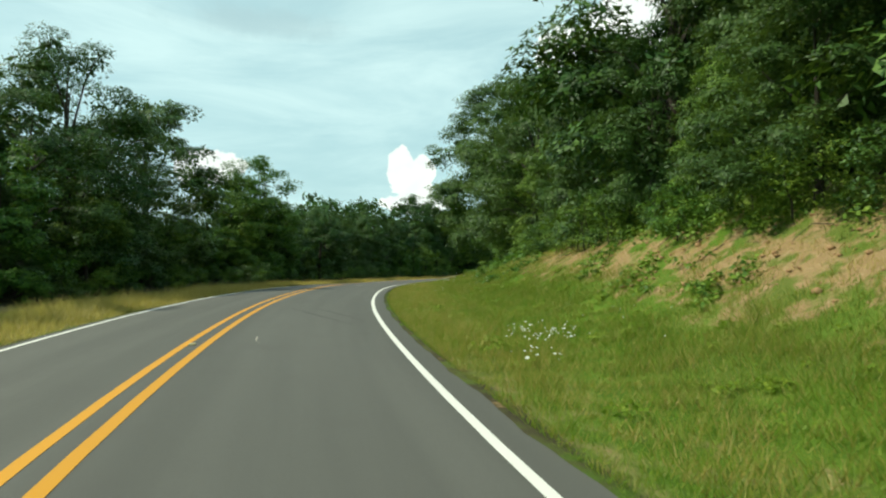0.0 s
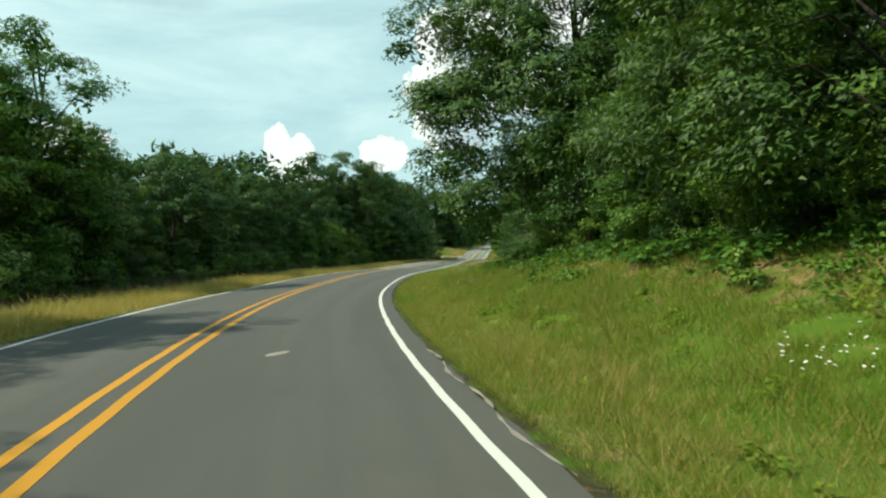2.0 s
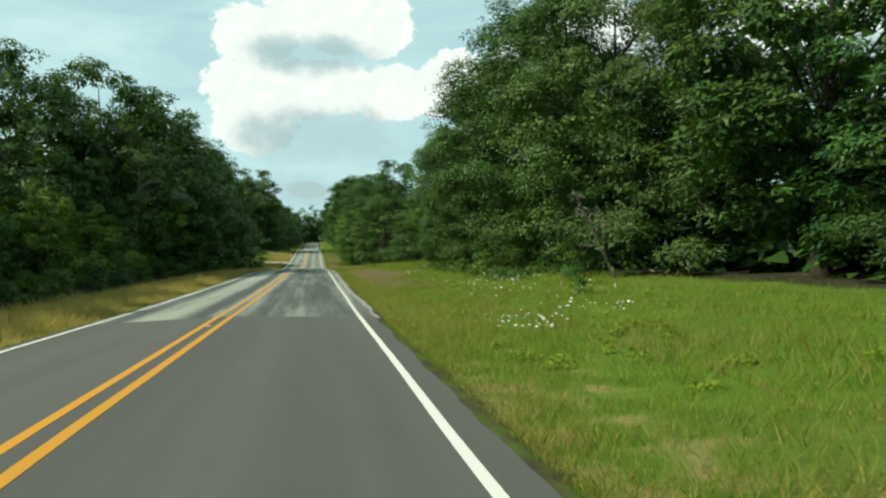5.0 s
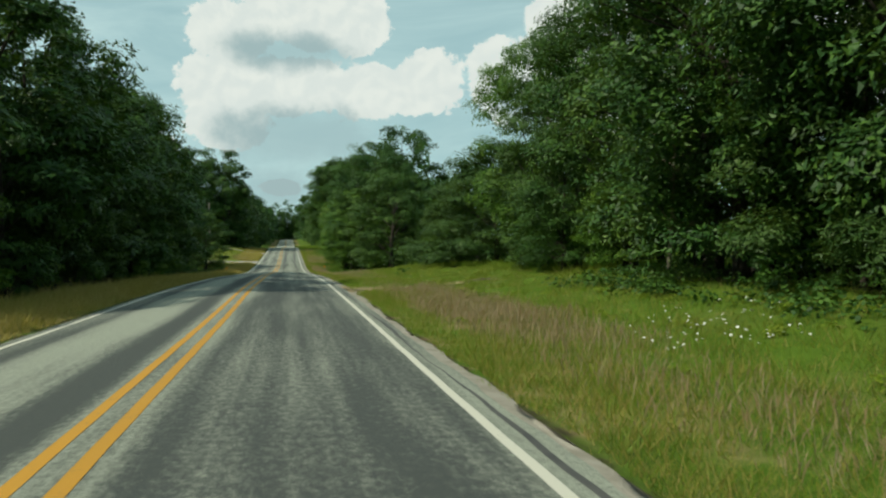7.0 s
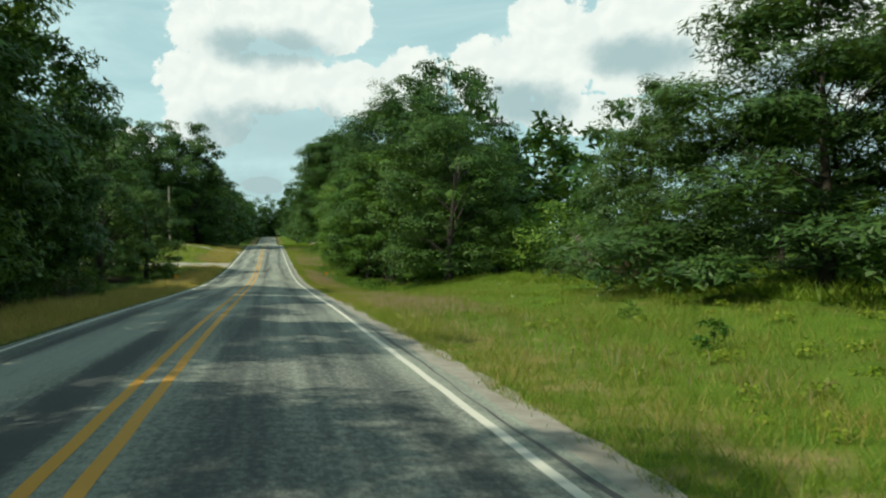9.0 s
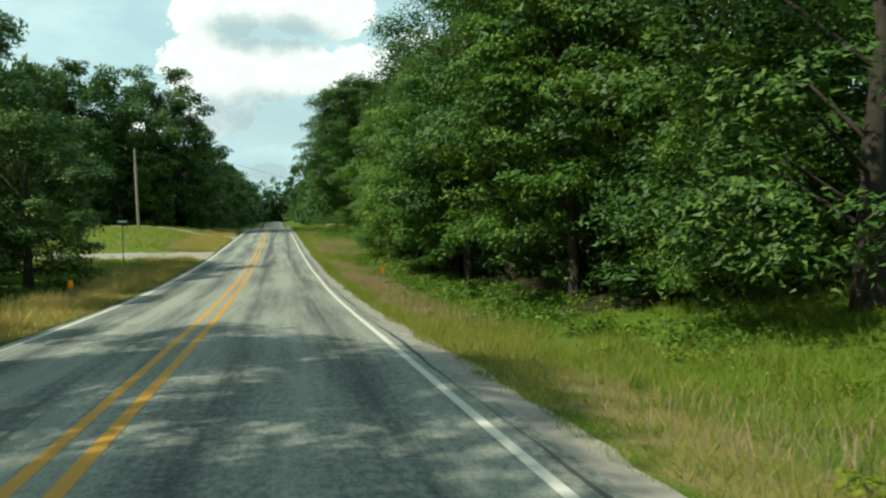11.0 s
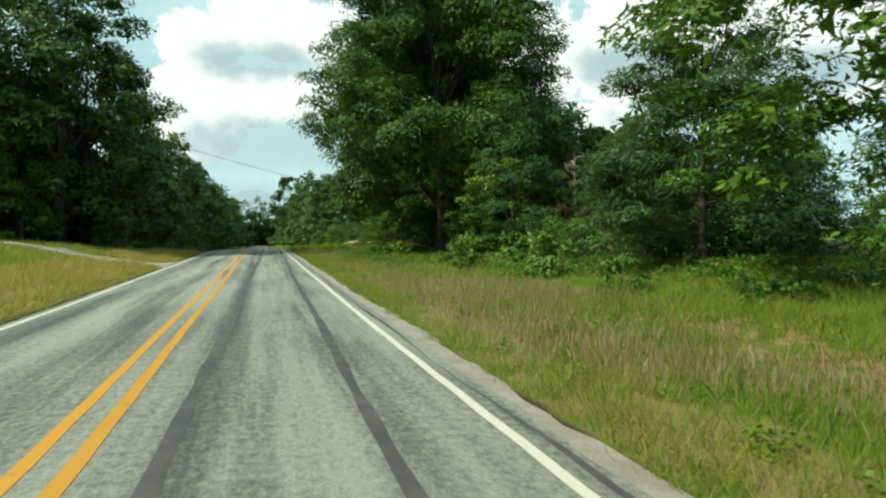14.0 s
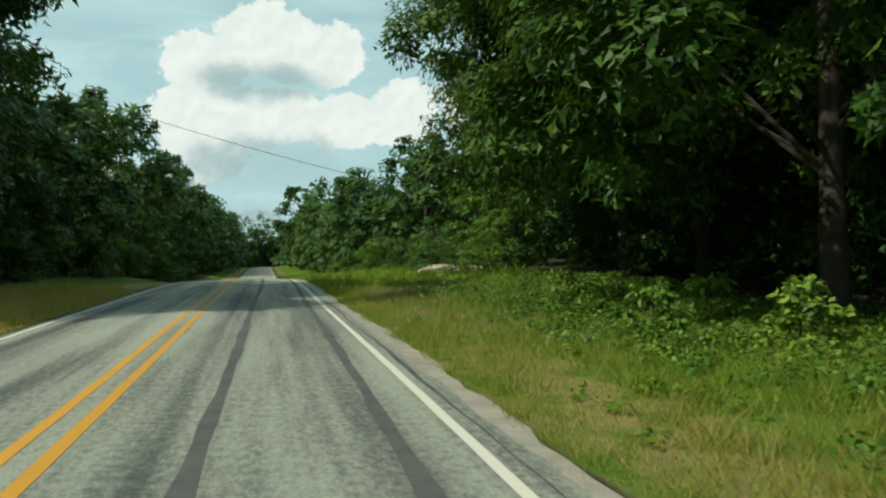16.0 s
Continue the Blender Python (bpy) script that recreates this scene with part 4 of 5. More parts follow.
for g, tufts, per, leaf, limb_n, tri in GRADES:
    n = 2
    KINDS["oak_" + g] = [broadleaf("oak_tree", "tall broadleaf tree with dense dark green crown", 15, 5.2, 0.08, 0.6, 1 + k, M_LEAF, "round", "roadside trees", tufts, int(per * 1.1), leaf * 1.12, limb_n, tri) for k in range(n)]
    KINDS["ash_" + g] = [broadleaf("ash_tree", "leafy green roadside tree with drooping sprays", 12, 4.3, 0.05, 0.58, 11 + k, M_LEAF, "round", "roadside trees", tufts, per, leaf, limb_n, tri, 0.4) for k in range(n)]
    KINDS["young_" + g] = [broadleaf("young_tree", "young tree with light green sunlit leaves", 8.5, 3.3, 0.03, 0.62, 21 + k, M_LEAF_LIGHT, "hedge", "young trees", int(tufts * 0.8), per, leaf * 0.85, limb_n, tri, 0.15, 1.0, 0.5) for k in range(n)]
KINDS["overhang"] = [broadleaf("broadleaf_tree", "roadside tree with light green sprays over a bare trunk", 11, 4.4, 0.15, 0.62, 61 + k, M_LEAF_LIGHT, "round", "roadside trees", 300, 110, 0.155, 18, True, 0.3, 0.8, 0.5, 0.13) for k in range(2)]
KINDS["great"] = [broadleaf("oak_tree", "huge spreading oak with foliage down to the ground", 16, 7.6, 0.05, 0.55, 7, M_LEAF, "round", "roadside trees", 760, 150, 0.215, 16, True, 0.3, 0.9, 0.6, 0.10)]
KINDS["canopy"] = [broadleaf("oak_tree", "huge spreading oak with a thick trunk and dark shade beneath", 16, 7.6, 0.15, 0.6, 8, M_OAK, "round", "roadside trees", 820, 150, 0.215, 20, True, 0.35, 0.66, 0.6, 0.10)]
KINDS["cedar"] = [make_tree("cedar_tree", "dark feathery red cedar with foliage to the ground", "tree", 9.5, 4.0, 0.02, 300, 100, (0.19, 0.07), 31 + k, M_CEDAR, "cone", group="cedars", girth=0.6, limb_n=16, tuft=0.20, flat=0.5, droop=0.3, tri=True) for k in range(2)]
KINDS["shrub"] = [make_tree("shrub", "low leafy green shrub at the wood's edge", "shrub", 2.6, 1.7, 0.0, 44, 48, (0.15, 0.095), 41 + k, (M_LEAF, M_LEAF_LIGHT)[k], "hedge", 6, 0.3, 3, group="shrubs", tri=True) for k in range(2)]
KINDS["rusty_bush"] = [make_tree("withered_bush", "withered bush with reddish-brown leaves in the thicket", "shrub", 2.8, 1.6, 0.0, 30, 44, (0.2, 0.1), 47, M_BROWN_LEAF, "hedge", 8, 0.3, 3, group="withered bushes", tri=True)]
KINDS["weed"] = [make_tree("weed", "leafy green weed standing in the grass", "weed", 0.9, 0.55, 0.0, 14, 22, (0.12, 0.06), 51, M_LEAF_LIGHT, "hedge", 4, 0.34, 1, group="weeds")]


def scatter_mesh(name, protos, places, mat):
    """Many simple trees joined into one mesh."""
    all_v = []
    for i, (x, y, z, sc, tall, rot) in enumerate(places):
        v = protos[i % len(protos)].copy()
        c, s = math.cos(rot), math.sin(rot)
        w = np.stack([(v[:, 0] * c - v[:, 1] * s) * sc, (v[:, 0] * s + v[:, 1] * c) * sc, v[:, 2] * tall], -1) + (x, y, z)
        all_v.append(w)
    v = np.concatenate(all_v)
    return np_mesh(name, v, np.arange(len(v)).reshape(-1, 3), mat)


used = {k: 0 for k in KINDS}


def plant(kind, s, u, size=1.0, tall=None, sink=0.05):
    """Stands the next copy of a kind at a place."""
    if kind + "_near" in KINDS:
        kind += "_near" if (4 < u < 14.6 and -92 < s < 206) or (14 < u < 19.5 and -6 < s < 70) or (-13.6 < u < 0 and -58 < s < -14) else "_edge" if abs(u) < 26 and s < 216 else "_far"
    i = used[kind]
    used[kind] += 1
    proto = KINDS[kind][i % len(KINDS[kind])]
    rot = (i * 137.5 + 31 * s) % 360
    m = Matrix.Translation(on_ground(s, u, sink)) @ Matrix.Rotation(radians(rot), 4, "Z") @ Matrix.Diagonal((size, size, tall or size, 1))
    if i < len(KINDS[kind]):
        proto.matrix_basis = m
        return proto
    return copy_thing(proto, m @ Matrix.Diagonal((1 / proto.scale[0], 1 / proto.scale[1], 1 / proto.scale[2], 1)))


def grove(kinds, s0, s1, step, u, spread=1.2, size=1.0, var=0.18):
    """Trees along a stretch of the wood's edge; u may change along it."""
    s = s0
    while s < s1:
        f = (s - s0) / max(1e-6, s1 - s0)
        uu = (u if isinstance(u, (int, float)) else u[0] + (u[1] - u[0]) * f) + RNG.uniform(-spread, spread)
        sz = size * RNG.uniform(1 - var, 1 + var)
        plant(kinds[RNG.integers(len(kinds))], s, uu, sz, sz * RNG.uniform(0.9, 1.12))
        s += step * RNG.uniform(0.75, 1.25)


# right side: wood above the clay bank in the bend
grove(("oak", "ash", "cedar"), -92, -46, 4.4, 16.0, 1.0, 1.0)
grove(("young", "ash", "cedar"), -88, -46, 5.0, 13.4, 0.6, 0.62)
plant("ash", -43, 12.5, 0.95, 0.95)
plant("cedar", -37, 13.0, 1.15, 1.2)
plant("young", -40.5, 12.4, 0.8)
plant("young", -33, 12.6, 0.8)
plant("oak", -30, 14.5, 0.9, 0.9)
plant("great", -20, 13.0, 1.12, 1.08)
plant("oak", -23.5, 16.0, 0.95, 0.95)
plant("ash", -27, 13.4, 0.9, 0.85)
plant("oak", -12, 15.0, 0.9, 0.85)
plant("ash", -5, 16.0, 0.9, 0.8)
grove(("oak", "cedar", "ash"), 1, 22, 4.6, (18.0, 19.0), 1.0, 0.95)
# meadow edge
plant("cedar", 24, 18.6, 1.25, 1.4)
grove(("oak", "cedar", "oak"), 27, 47, 3.6, (17.6, 15.4), 0.7, 1.02)
plant("oak", 33, 16.0, 1.0, 1.05)
plant("oak", 41, 15.6, 1.0, 1.05)
grove(("cedar", "ash", "cedar"), 34, 50, 4.0, (15.6, 14.4), 0.5, 0.85)
plant("oak", 51.5, 16.5, 0.95, 0.9)
plant("oak", 56.0, 15.6, 0.85, 0.88)
plant("oak", 60.8, 15.2, 0.8, 0.82)
plant("ash", 58.0, 13.4, 0.5, 0.42)
plant("overhang", 60.5, 19.5, 1.05, 1.0)
plant("young", 54, 14.6, 0.7, 0.6)
plant("oak", 67, 16.8, 0.75, 0.75)
plant("overhang", 67.4, 15.4, 0.85, 1.18)
plant("cedar", 70.5, 17.6, 0.7, 0.62)
# cedars in the field and the clump beyond
plant("cedar", 77.5, 16.0, 1.5, 0.92)
plant("cedar", 79.5, 18.6, 1.2, 0.8)
plant("cedar", 77.5, 21.5, 1.4, 1.05)
plant("cedar", 82, 13.4, 0.72, 0.6)
plant("cedar", 90.5, 18.2, 0.95, 0.95)
plant("cedar", 86, 21.5, 0.9, 0.8)
plant("shrub", 97, 17.8, 1.5, 1.4)
plant("shrub", 101, 17.2, 1.7, 1.6)
plant("young", 106, 17.5, 0.7, 0.55)
plant("ash", 104.5, 12.2, 1.0, 0.86)
plant("young", 108.5, 12.2, 0.7, 0.7)
plant("oak", 111, 13.6, 0.95, 0.8)
# the overhanging wood
grove(("ash", "oak", "ash"), 114, 147, 4.0, 11.6, 0.6, 1.0, 0.12)
plant("overhang", 113.4, 10.2, 0.9, 0.9)
grove(("overhang",), 123.5, 141, 4.4, 10.0, 0.4, 0.88, 0.12)
plant("overhang", 130.5, 9.4, 0.8, 0.72)
plant("overhang", 151.0, 11.8, 1.22, 1.05)
plant("overhang", 149.0, 15.6, 0.85, 0.95)
plant("cedar", 160.5, 13.4, 0.92, 0.84)
plant("cedar", 163.0, 15.0, 0.8, 0.74)
plant("young", 149.5, 10.8, 0.7, 0.65)
plant("young", 126.5, 10.4, 0.7, 0.55)
plant("young", 142.5, 9.8, 1.0, 0.95)
plant("young", 146.5, 9.8, 0.9, 0.85)
grove(("oak", "ash"), 114, 148, 5.0, 17, 1.0, 1.0)
# hedge and the great tree
plant("shrub", 163, 17.0, 1.6, 1.6)
grove(("young", "cedar"), 166, 180, 3.4, (21, 17.5), 0.8, 0.52)
grove(("young", "ash", "young"), 163, 186, 3.2, (26, 19.5), 0.8, 0.54, 0.1)
for s, u, z in ((171, 17.2, 0.9), (174.5, 18.0, 1.0), (178, 16.6, 0.9), (168, 19.5, 1.0), (86, 14.4, 0.55)):
    plant("rusty_bush", s, u, z, z)
plant("canopy", 190.0, 13.2, 1.16, 1.27)
plant("canopy", 203, 15.5, 1.1, 1.2)
plant("canopy", 196.5, 14.6, 1.05, 1.24)
plant("oak", 208, 19.5, 1.0, 1.0)
plant("oak", 205, 17.5, 0.6, 0.5)
plant("oak", 199, 17.8, 0.6, 0.45)
plant("oak", 195.5, 17.5, 0.55, 0.4)
plant("oak", 201, 23.5, 0.9, 0.82)
plant("oak", 197, 20.0, 0.9, 0.85)
plant("oak", 193.5, 21.0, 0.9, 0.75)
plant("ash", 184, 17.5, 0.85, 0.72)
plant("young", 181.5, 14.8, 0.8, 0.7)
plant("young", 183.5, 14.6, 0.9, 0.95)
plant("ash", 179.5, 14.6, 0.6, 0.6)
grove(("oak", "ash"), 194, 214, 4.5, 24, 1.0, 0.82)
grove(("ash", "young", "oak"), 211, 250, 5.5, 13.8, 1.0, 0.66)
grove(("oak", "ash"), 252, 330, 6.5, (13.0, 12.0), 1.0, 0.8)
plant("oak", 372, 11.0, 1.3, 1.5)

# left side: trees apart in the bend, then a close wall of wood
plant("oak", -40.5, -13.6, 1.05, 0.84)
plant("ash", -45.5, -13.0, 0.9, 0.85)
plant("ash", -51.5, -13.0, 1.1, 1.08)
plant("cedar", -60.5, -11.6, 0.6, 0.5)
plant("ash", -57, -12.2, 0.85, 0.75)
plant("young", -61, -10.8, 0.8, 0.7)
plant("young", -54, -10.6, 0.7, 0.55)
plant("ash", -47, -12.5, 0.55, 0.42)
plant("young", -40, -12.6, 0.65, 0.5)
plant("ash", -36.5, -14.0, 0.7, 0.5)
plant("young", -28, -13.8, 0.7, 0.55)
plant("ash", -26, -15.6, 0.8, 0.6)
plant("young", -20.6, -13.2, 1.5, 1.42)
plant("young", -18, -14.0, 1.15, 1.12)
plant("young", -24.4, -13.8, 1.1, 1.1)
plant("young", -19.5, -14.2, 0.95, 0.9)
plant("young", -24, -13.8, 0.8, 0.8)
plant("young", -32, -13.8, 0.75, 0.5)
plant("cedar", -12.5, -13.0, 0.7, 0.75)
plant("ash", -17, -15.0, 0.75, 0.66)
plant("ash", -5.5, -12.6, 0.75, 0.68)
plant("young", -15, -14.0, 0.8, 0.72)
plant("young", -9, -14.6, 0.85, 0.82)
grove(("ash", "cedar"), -3, 8, 4.2, -13.4, 0.5, 0.74, 0.08)
grove(("ash", "young", "cedar"), 8, 24, 4.2, -13.6, 0.6, 0.72, 0.1)
grove(("ash", "young"), 27, 52, 4.2, -14.2, 0.6, 0.76, 0.08)
plant("oak", 54.5, -13.6, 1.08, 1.08)
plant("oak", 47.5, -17.0, 1.0, 1.02)
plant("oak", 58.5, -16.5, 1.0, 0.96)
plant("ash", 51.5, -12.6, 0.9, 0.98)
grove(("oak", "ash"), 62, 86.5, 5.0, -12.0, 0.7, 1.17, 0.1)
grove(("oak", "ash"), 86, 104, 5.0, -12.0, 0.7, 1.2, 0.1)
plant("ash", 107.5, -13.0, 0.9, 0.85)
plant("oak", 123.5, -12.2, 0.72, 0.62)
plant("ash", 128.6, -9.3, 0.74, 0.64)
plant("ash", 117.0, -10.6, 0.72, 0.66)
grove(("young", "ash"), 53, 102, 7.0, (-9.6, -9.2), 0.4, 0.6)
grove(("young",), 20, 52, 6.0, -10.6, 0.4, 0.45)
grove(("oak",), 133, 142, 4.0, -13.4, 0.5, 0.72)
for s, u, z in ((201, -13.2, 1.45), (203, -19, 1.5), (197, -24, 1.45), (199, -31, 1.5), (193, -37, 1.5), (189, -43, 1.5), (183, -49, 1.5), (207, -26, 1.45), (175, -54, 1.5), (209, -13.4, 1.3), (206, -12.8, 1.2)):
    plant("oak", s, u, z, z)
for s, u in ((199, -15), (196, -22), (193, -29), (189, -35), (184, -41), (177, -46), (168, -50)):
    plant("young", s, u, 0.8, 0.75)
grove(("oak",), 213, 320, 6.5, (-13.4, -12.2), 0.8, 1.0)
grove(("young", "ash"), 206, 280, 9.0, (-9.8, -9.4), 0.4, 0.62)

# shrubs along the edges of the wood
for s0, s1, u, step, size in ((-86, -46, 12.0, 2.4, 0.66), (-46, -8, 11.8, 2.3, 0.6), (24, 50, 14.0, 3.2, 0.7), (60, 65, 13.2, 2.6, 0.75), (82, 96, 15.0, 3.4, 0.7),
                              (164, 182, 14.6, 2.5, 0.8), (182, 187, 13.4, 2.6, 0.55), (208, 216, 11.4, 2.6, 0.6), (214, 300, 11.0, 6.0, 0.9), (-62, -10, -9.4, 2.6, 0.52), (-10, 50, -9.4, 2.6, 0.55), (52, 108, -8.8, 4.4, 0.62), (200, 290, -9.2, 6.0, 0.8)):
    grove(("shrub",), s0, s1, step, u, 0.7, size, 0.3)
for s, u, z in ((-51, 8.7, 0.7), (-43, 9.4, 0.9), (-33, 8.2, 0.6), (17, 10.5, 0.7), (31, 10.4, 1.0), (37, 10.8, 1.0), (71, 8.2, 0.6), (76, 9.4, 0.5), (113, 7.8, 0.7), (118, 8.2, 0.8), (128.5, 7.6, 0.8),
                (158, 9.5, 1.1), (163, 9.6, 1.7), (166, 11.5, 1.2), (170, 9.2, 1.5), (172, 12.0, 1.6), (176, 10.3, 1.2), (189, 8.4, 1.1), (191, 9.4, 1.2), (193, 9.0, 1.0), (196, 9.8, 1.1), (187, 9.8, 1.3), (190.5, 10.6, 1.2), (126, -7.2, 0.9), (131, -7.6, 1.0), (100, -7.0, 0.9)):
    plant("weed", s, u, z, z * 0.95, 0.02)

# the depth of the woods behind the first trees, too far in to tell trees apart
rng = np.random.default_rng(77)
back = []
for seed in (3, 4, 5):
    r2 = np.random.default_rng(seed)
    back.append(crown_leaves(r2, 13, 4.8, 0.02, 50, 13, (0.85, 0.6), "hedge", 0.22, 0.6, 0.15, True, 8)[0])
places = []
for side, u_in, s0, s1 in ((1, 21, -100, -10), (1, 24, -10, 22), (1, 23, 22, 58), (1, 17, 113, 148), (1, 28, 201, 330), (1, 15, 330, 560), (-1, 18, -72, -44), (-1, 18, 24, 104), (-1, 22, 104, 136), (-1, 42, 140, 178), (-1, 19, 208, 340), (-1, 13, 340, 560)):
    for row in range(3):
        for s in np.arange(s0, s1, 5.5 if s1 < 340 else 8.0):
            u = side * (u_in + 5.0 * row + rng.uniform(-1.2, 1.2))
            x, y, z = on_ground(s + rng.uniform(-1.5, 1.5), u)
            far_off = 1.45 if s > 330 else 1.0
            places.append((x, y, z - 0.3, rng.uniform(0.85, 1.2) * far_off, rng.uniform(0.78, 1.08) * far_off, rng.uniform(0, 6.28)))
for side, u_in, s0, s1 in ((1, 19, -95, 0), (1, 20.5, 0, 56), (1, 15, 113, 150), (1, 19.5, 183, 225), (1, 24.5, 183, 225), (1, 18, 225, 330), (-1, 15.5, -70, -30), (-1, 15, 0, 104), (-1, 20, 104, 136), (-1, 16, 208, 320)):
    for s in np.arange(s0, s1, 3.6):
        x, y, z = on_ground(s, side * (u_in + rng.uniform(-0.8, 0.8)))
        places.append((x, y, z - 0.3, rng.uniform(0.5, 0.7), rng.uniform(0.24, 0.36), rng.uniform(0, 6.28)))
for s in np.arange(-44, 24, 4.5):
    for u in (-17.5, -23):
        x, y, z = on_ground(s, u + rng.uniform(-1, 1))
        places.append((x, y, z - 0.3, 0.9, 0.42 + 0.012 * max(0, s + 20), rng.uniform(0, 6.28)))
for s, u in ((199, -20), (196, -26), (193, -32), (188, -38), (183, -44), (177, -50), (168, -55), (160, -58), (203, -16)):
    for k in (0, 5):
        x, y, z = on_ground(s + k, u - k)
        places.append((x, y, z - 0.3, 0.9, 0.36, s + k))
for s, u in ((208, -30), (206, -38), (202, -46), (196, -53), (188, -59), (213, -22)):
    x, y, z = on_ground(s, u)
    places.append((x, y, z - 0.3, 1.3, 1.35, s))
for k in range(16):
    x, y, z = on_ground(196 + 5 * k, -68 + 2.2 * k)
    places.append((x, y, z - 0.5, 1.2, 0.6, k))
for s, u in ((150, -62), (156, -66), (163, -68), (170, -66), (145, -58), (140, -52), (176, -64), (182, -62)):
    x, y, z = on_ground(s, u)
    places.append((x, y, z - 0.5, 1.3, 0.7, s))
for u in np.arange(-48, 49, 6.0):
    x, y, z = on_ground(566 + rng.uniform(-5, 5), u)
    places.append((x, y, z - 0.3, 1.6, rng.uniform(1.8, 2.3), rng.uniform(0, 6.28)))
for row in range(4):
    for u in np.arange(-48, 49, 3.6):
        x, y, z = on_ground(575 + 4 * row + rng.uniform(-2, 2), u + rng.uniform(-1, 1))
        places.append((x, y, z - 1.5, 1.5, rng.uniform(0.8, 1.9), rng.uniform(0, 6.28)))
for s in np.arange(60, 170, 7.0):
    x, y, z = on_ground(s, 85 + rng.uniform(-4, 4))
    places.append((x, y, z, 1.2, 0.9, rng.uniform(0, 6.28)))
for s in np.arange(150, 190, 7.0):
    x, y, z = on_ground(s, 70 + rng.uniform(-4, 4))
    places.append((x, y, z, 1.2, 0.6, rng.uniform(0, 6.28)))
woods = new("woods", scatter_mesh("woods", back, places, M_LEAF))
tagged(woods, "deep green woods behind the roadside trees", "woods", kind="stuff")

# low undergrowth in the shade behind the first trunks
under = []
for seed in (6, 7, 8):
    r2 = np.random.default_rng(seed)
    under.append(crown_leaves(r2, 3.6, 2.6, 0.0, 60, 26, (0.24, 0.15), "hedge", 0.2, 0.6, 0.15, True, 12)[0])
places = []
for u_in, s0, s1 in ((12.6, 110, 149), (16.5, 186, 214), (13.6, 110, 149)):
    for s in np.arange(s0, s1, 3.0):
        x, y, z = on_ground(s + rng.uniform(-1, 1), u_in + rng.uniform(-0.6, 0.6))
        places.append((x, y, z - 0.1, rng.uniform(0.8, 1.1), rng.uniform(0.75, 1.25), rng.uniform(0, 6.28)))
tagged(new("undergrowth", scatter_mesh("undergrowth", under, places, M_LEAF)), "dim leafy undergrowth between the trunks of the wood", "undergrowth", kind="stuff")

# ---- grass, flowers ----


def blades(name, label, s0, s1, u0, u1, count, tall, mat, seed, keep=None, width=0.02, category="grass", power=1.9, head=False):
    """Blades of grass over a stretch of verge."""
    r3 = np.random.default_rng(seed)
    s, u = r3.uniform(s0, s1, count), u0 + (u1 - u0) * r3.uniform(0, 1, count) ** power
    tuft = np.sin(1.7 * s + 2.1 * u) * np.sin(2.9 * s - 1.3 * u) + 0.6 * np.sin(0.45 * s + 0.3) * np.sin(0.9 * u)
    h = tall * (0.75 + (0.12 if head else 0.35) * tuft) * r3.uniform(0.55, 1.35, count)
    ok = h > 0.05
    ok &= ~((s > 57.0) & (s < 60.9) & (u > 0) & (u < 9.8) & (r3.random(count) > np.clip(0.3 + 0.8 * tuft, 0.14, 0.9) * np.where(u > 6, 0.5, 1))) & ~((u < 0) & (((s > 148.5) & (s < 157.5)) | ((s > 183.5) & (s < 189))))
    ok &= ~((s > S_SEAM) & (u > 0) & (u < 4.1 + 0.08 * np.sin(1.7 * s)) & (r3.random(count) > 0.04))
    ok &= np.abs(u) < wood_edge(s, u) + 1.2 * r3.normal(size=count)
    if keep is not None:
        ok &= keep(s, u, r3.random(count))
    s, u, h = s[ok], u[ok], h[ok] * np.clip((np.abs(u[ok]) - 3.6) / 0.9, 0.25, 1)
    n = len(s)
    x, y = spots(s, u)
    p = np.stack([x, y, ground_z(s, u) - 0.02], -1)
    a = r3.uniform(0, 2 * math.pi, n)
    w = width * r3.uniform(0.7, 1.5, n)
    side = np.stack([np.cos(a) * w, np.sin(a) * w, 0 * w], -1)
    b = r3.uniform(0, 2 * math.pi, n)
    lean = np.stack([np.cos(b), np.sin(b), 0 * b], -1) * (h * r3.uniform(0.1, 0.55, n) if head else h * r3.uniform(0.3, 1.1, n))[:, None]
    top = p + lean + np.stack([0 * h, 0 * h, h], -1)
    if head:                     # a thin stalk that ends in a loose plume
        nod = p + lean * 0.45 + np.stack([0 * h, 0 * h, h * 0.62], -1)
        v = np.stack([p, nod - side, top, nod + side], 1).reshape(-1, 3)
    else:
        v = np.stack([p - side, p + side, top], 1).reshape(-1, 3)
    k = 4 if head else 3
    me = np_mesh(name, v, np.arange(k * n).reshape(-1, k), mat)
    return tagged(new(name, me), label, category, kind="stuff")


def bare(s, u, q):
    """Thins the grass on the clay bank."""
    on_bank = np.clip(1.25 - np.abs(u - np.interp(s, [-62, -50, -30], [11.0, 10.7, 9.7])) / np.interp(s, [-50, -34], [1.5, 0.9]), 0, 1) * np.interp(s, [-80, -60, -50, -42, -34, -26], [1, 1, 0.9, 0.85, 0.8, 0])
    return q > on_bank * 1.0


def tan_strip(s, u, q):
    n = (0.5 + 0.5 * np.sin(0.21 * s + 1) * np.sin(0.13 * s + 0.6 * u)) * np.interp(s, [-90, 0, 60, 100, 130, 150, 165, 200], [1.5, 1.5, 1.3, 1.6, 1.7, 1.1, 0.8, 0.9])
    return q < n * np.clip(1.25 - np.abs(np.abs(u) - np.interp(s, [0, 40], [4.7, 5.6])) / 2.3, 0.08, 1)


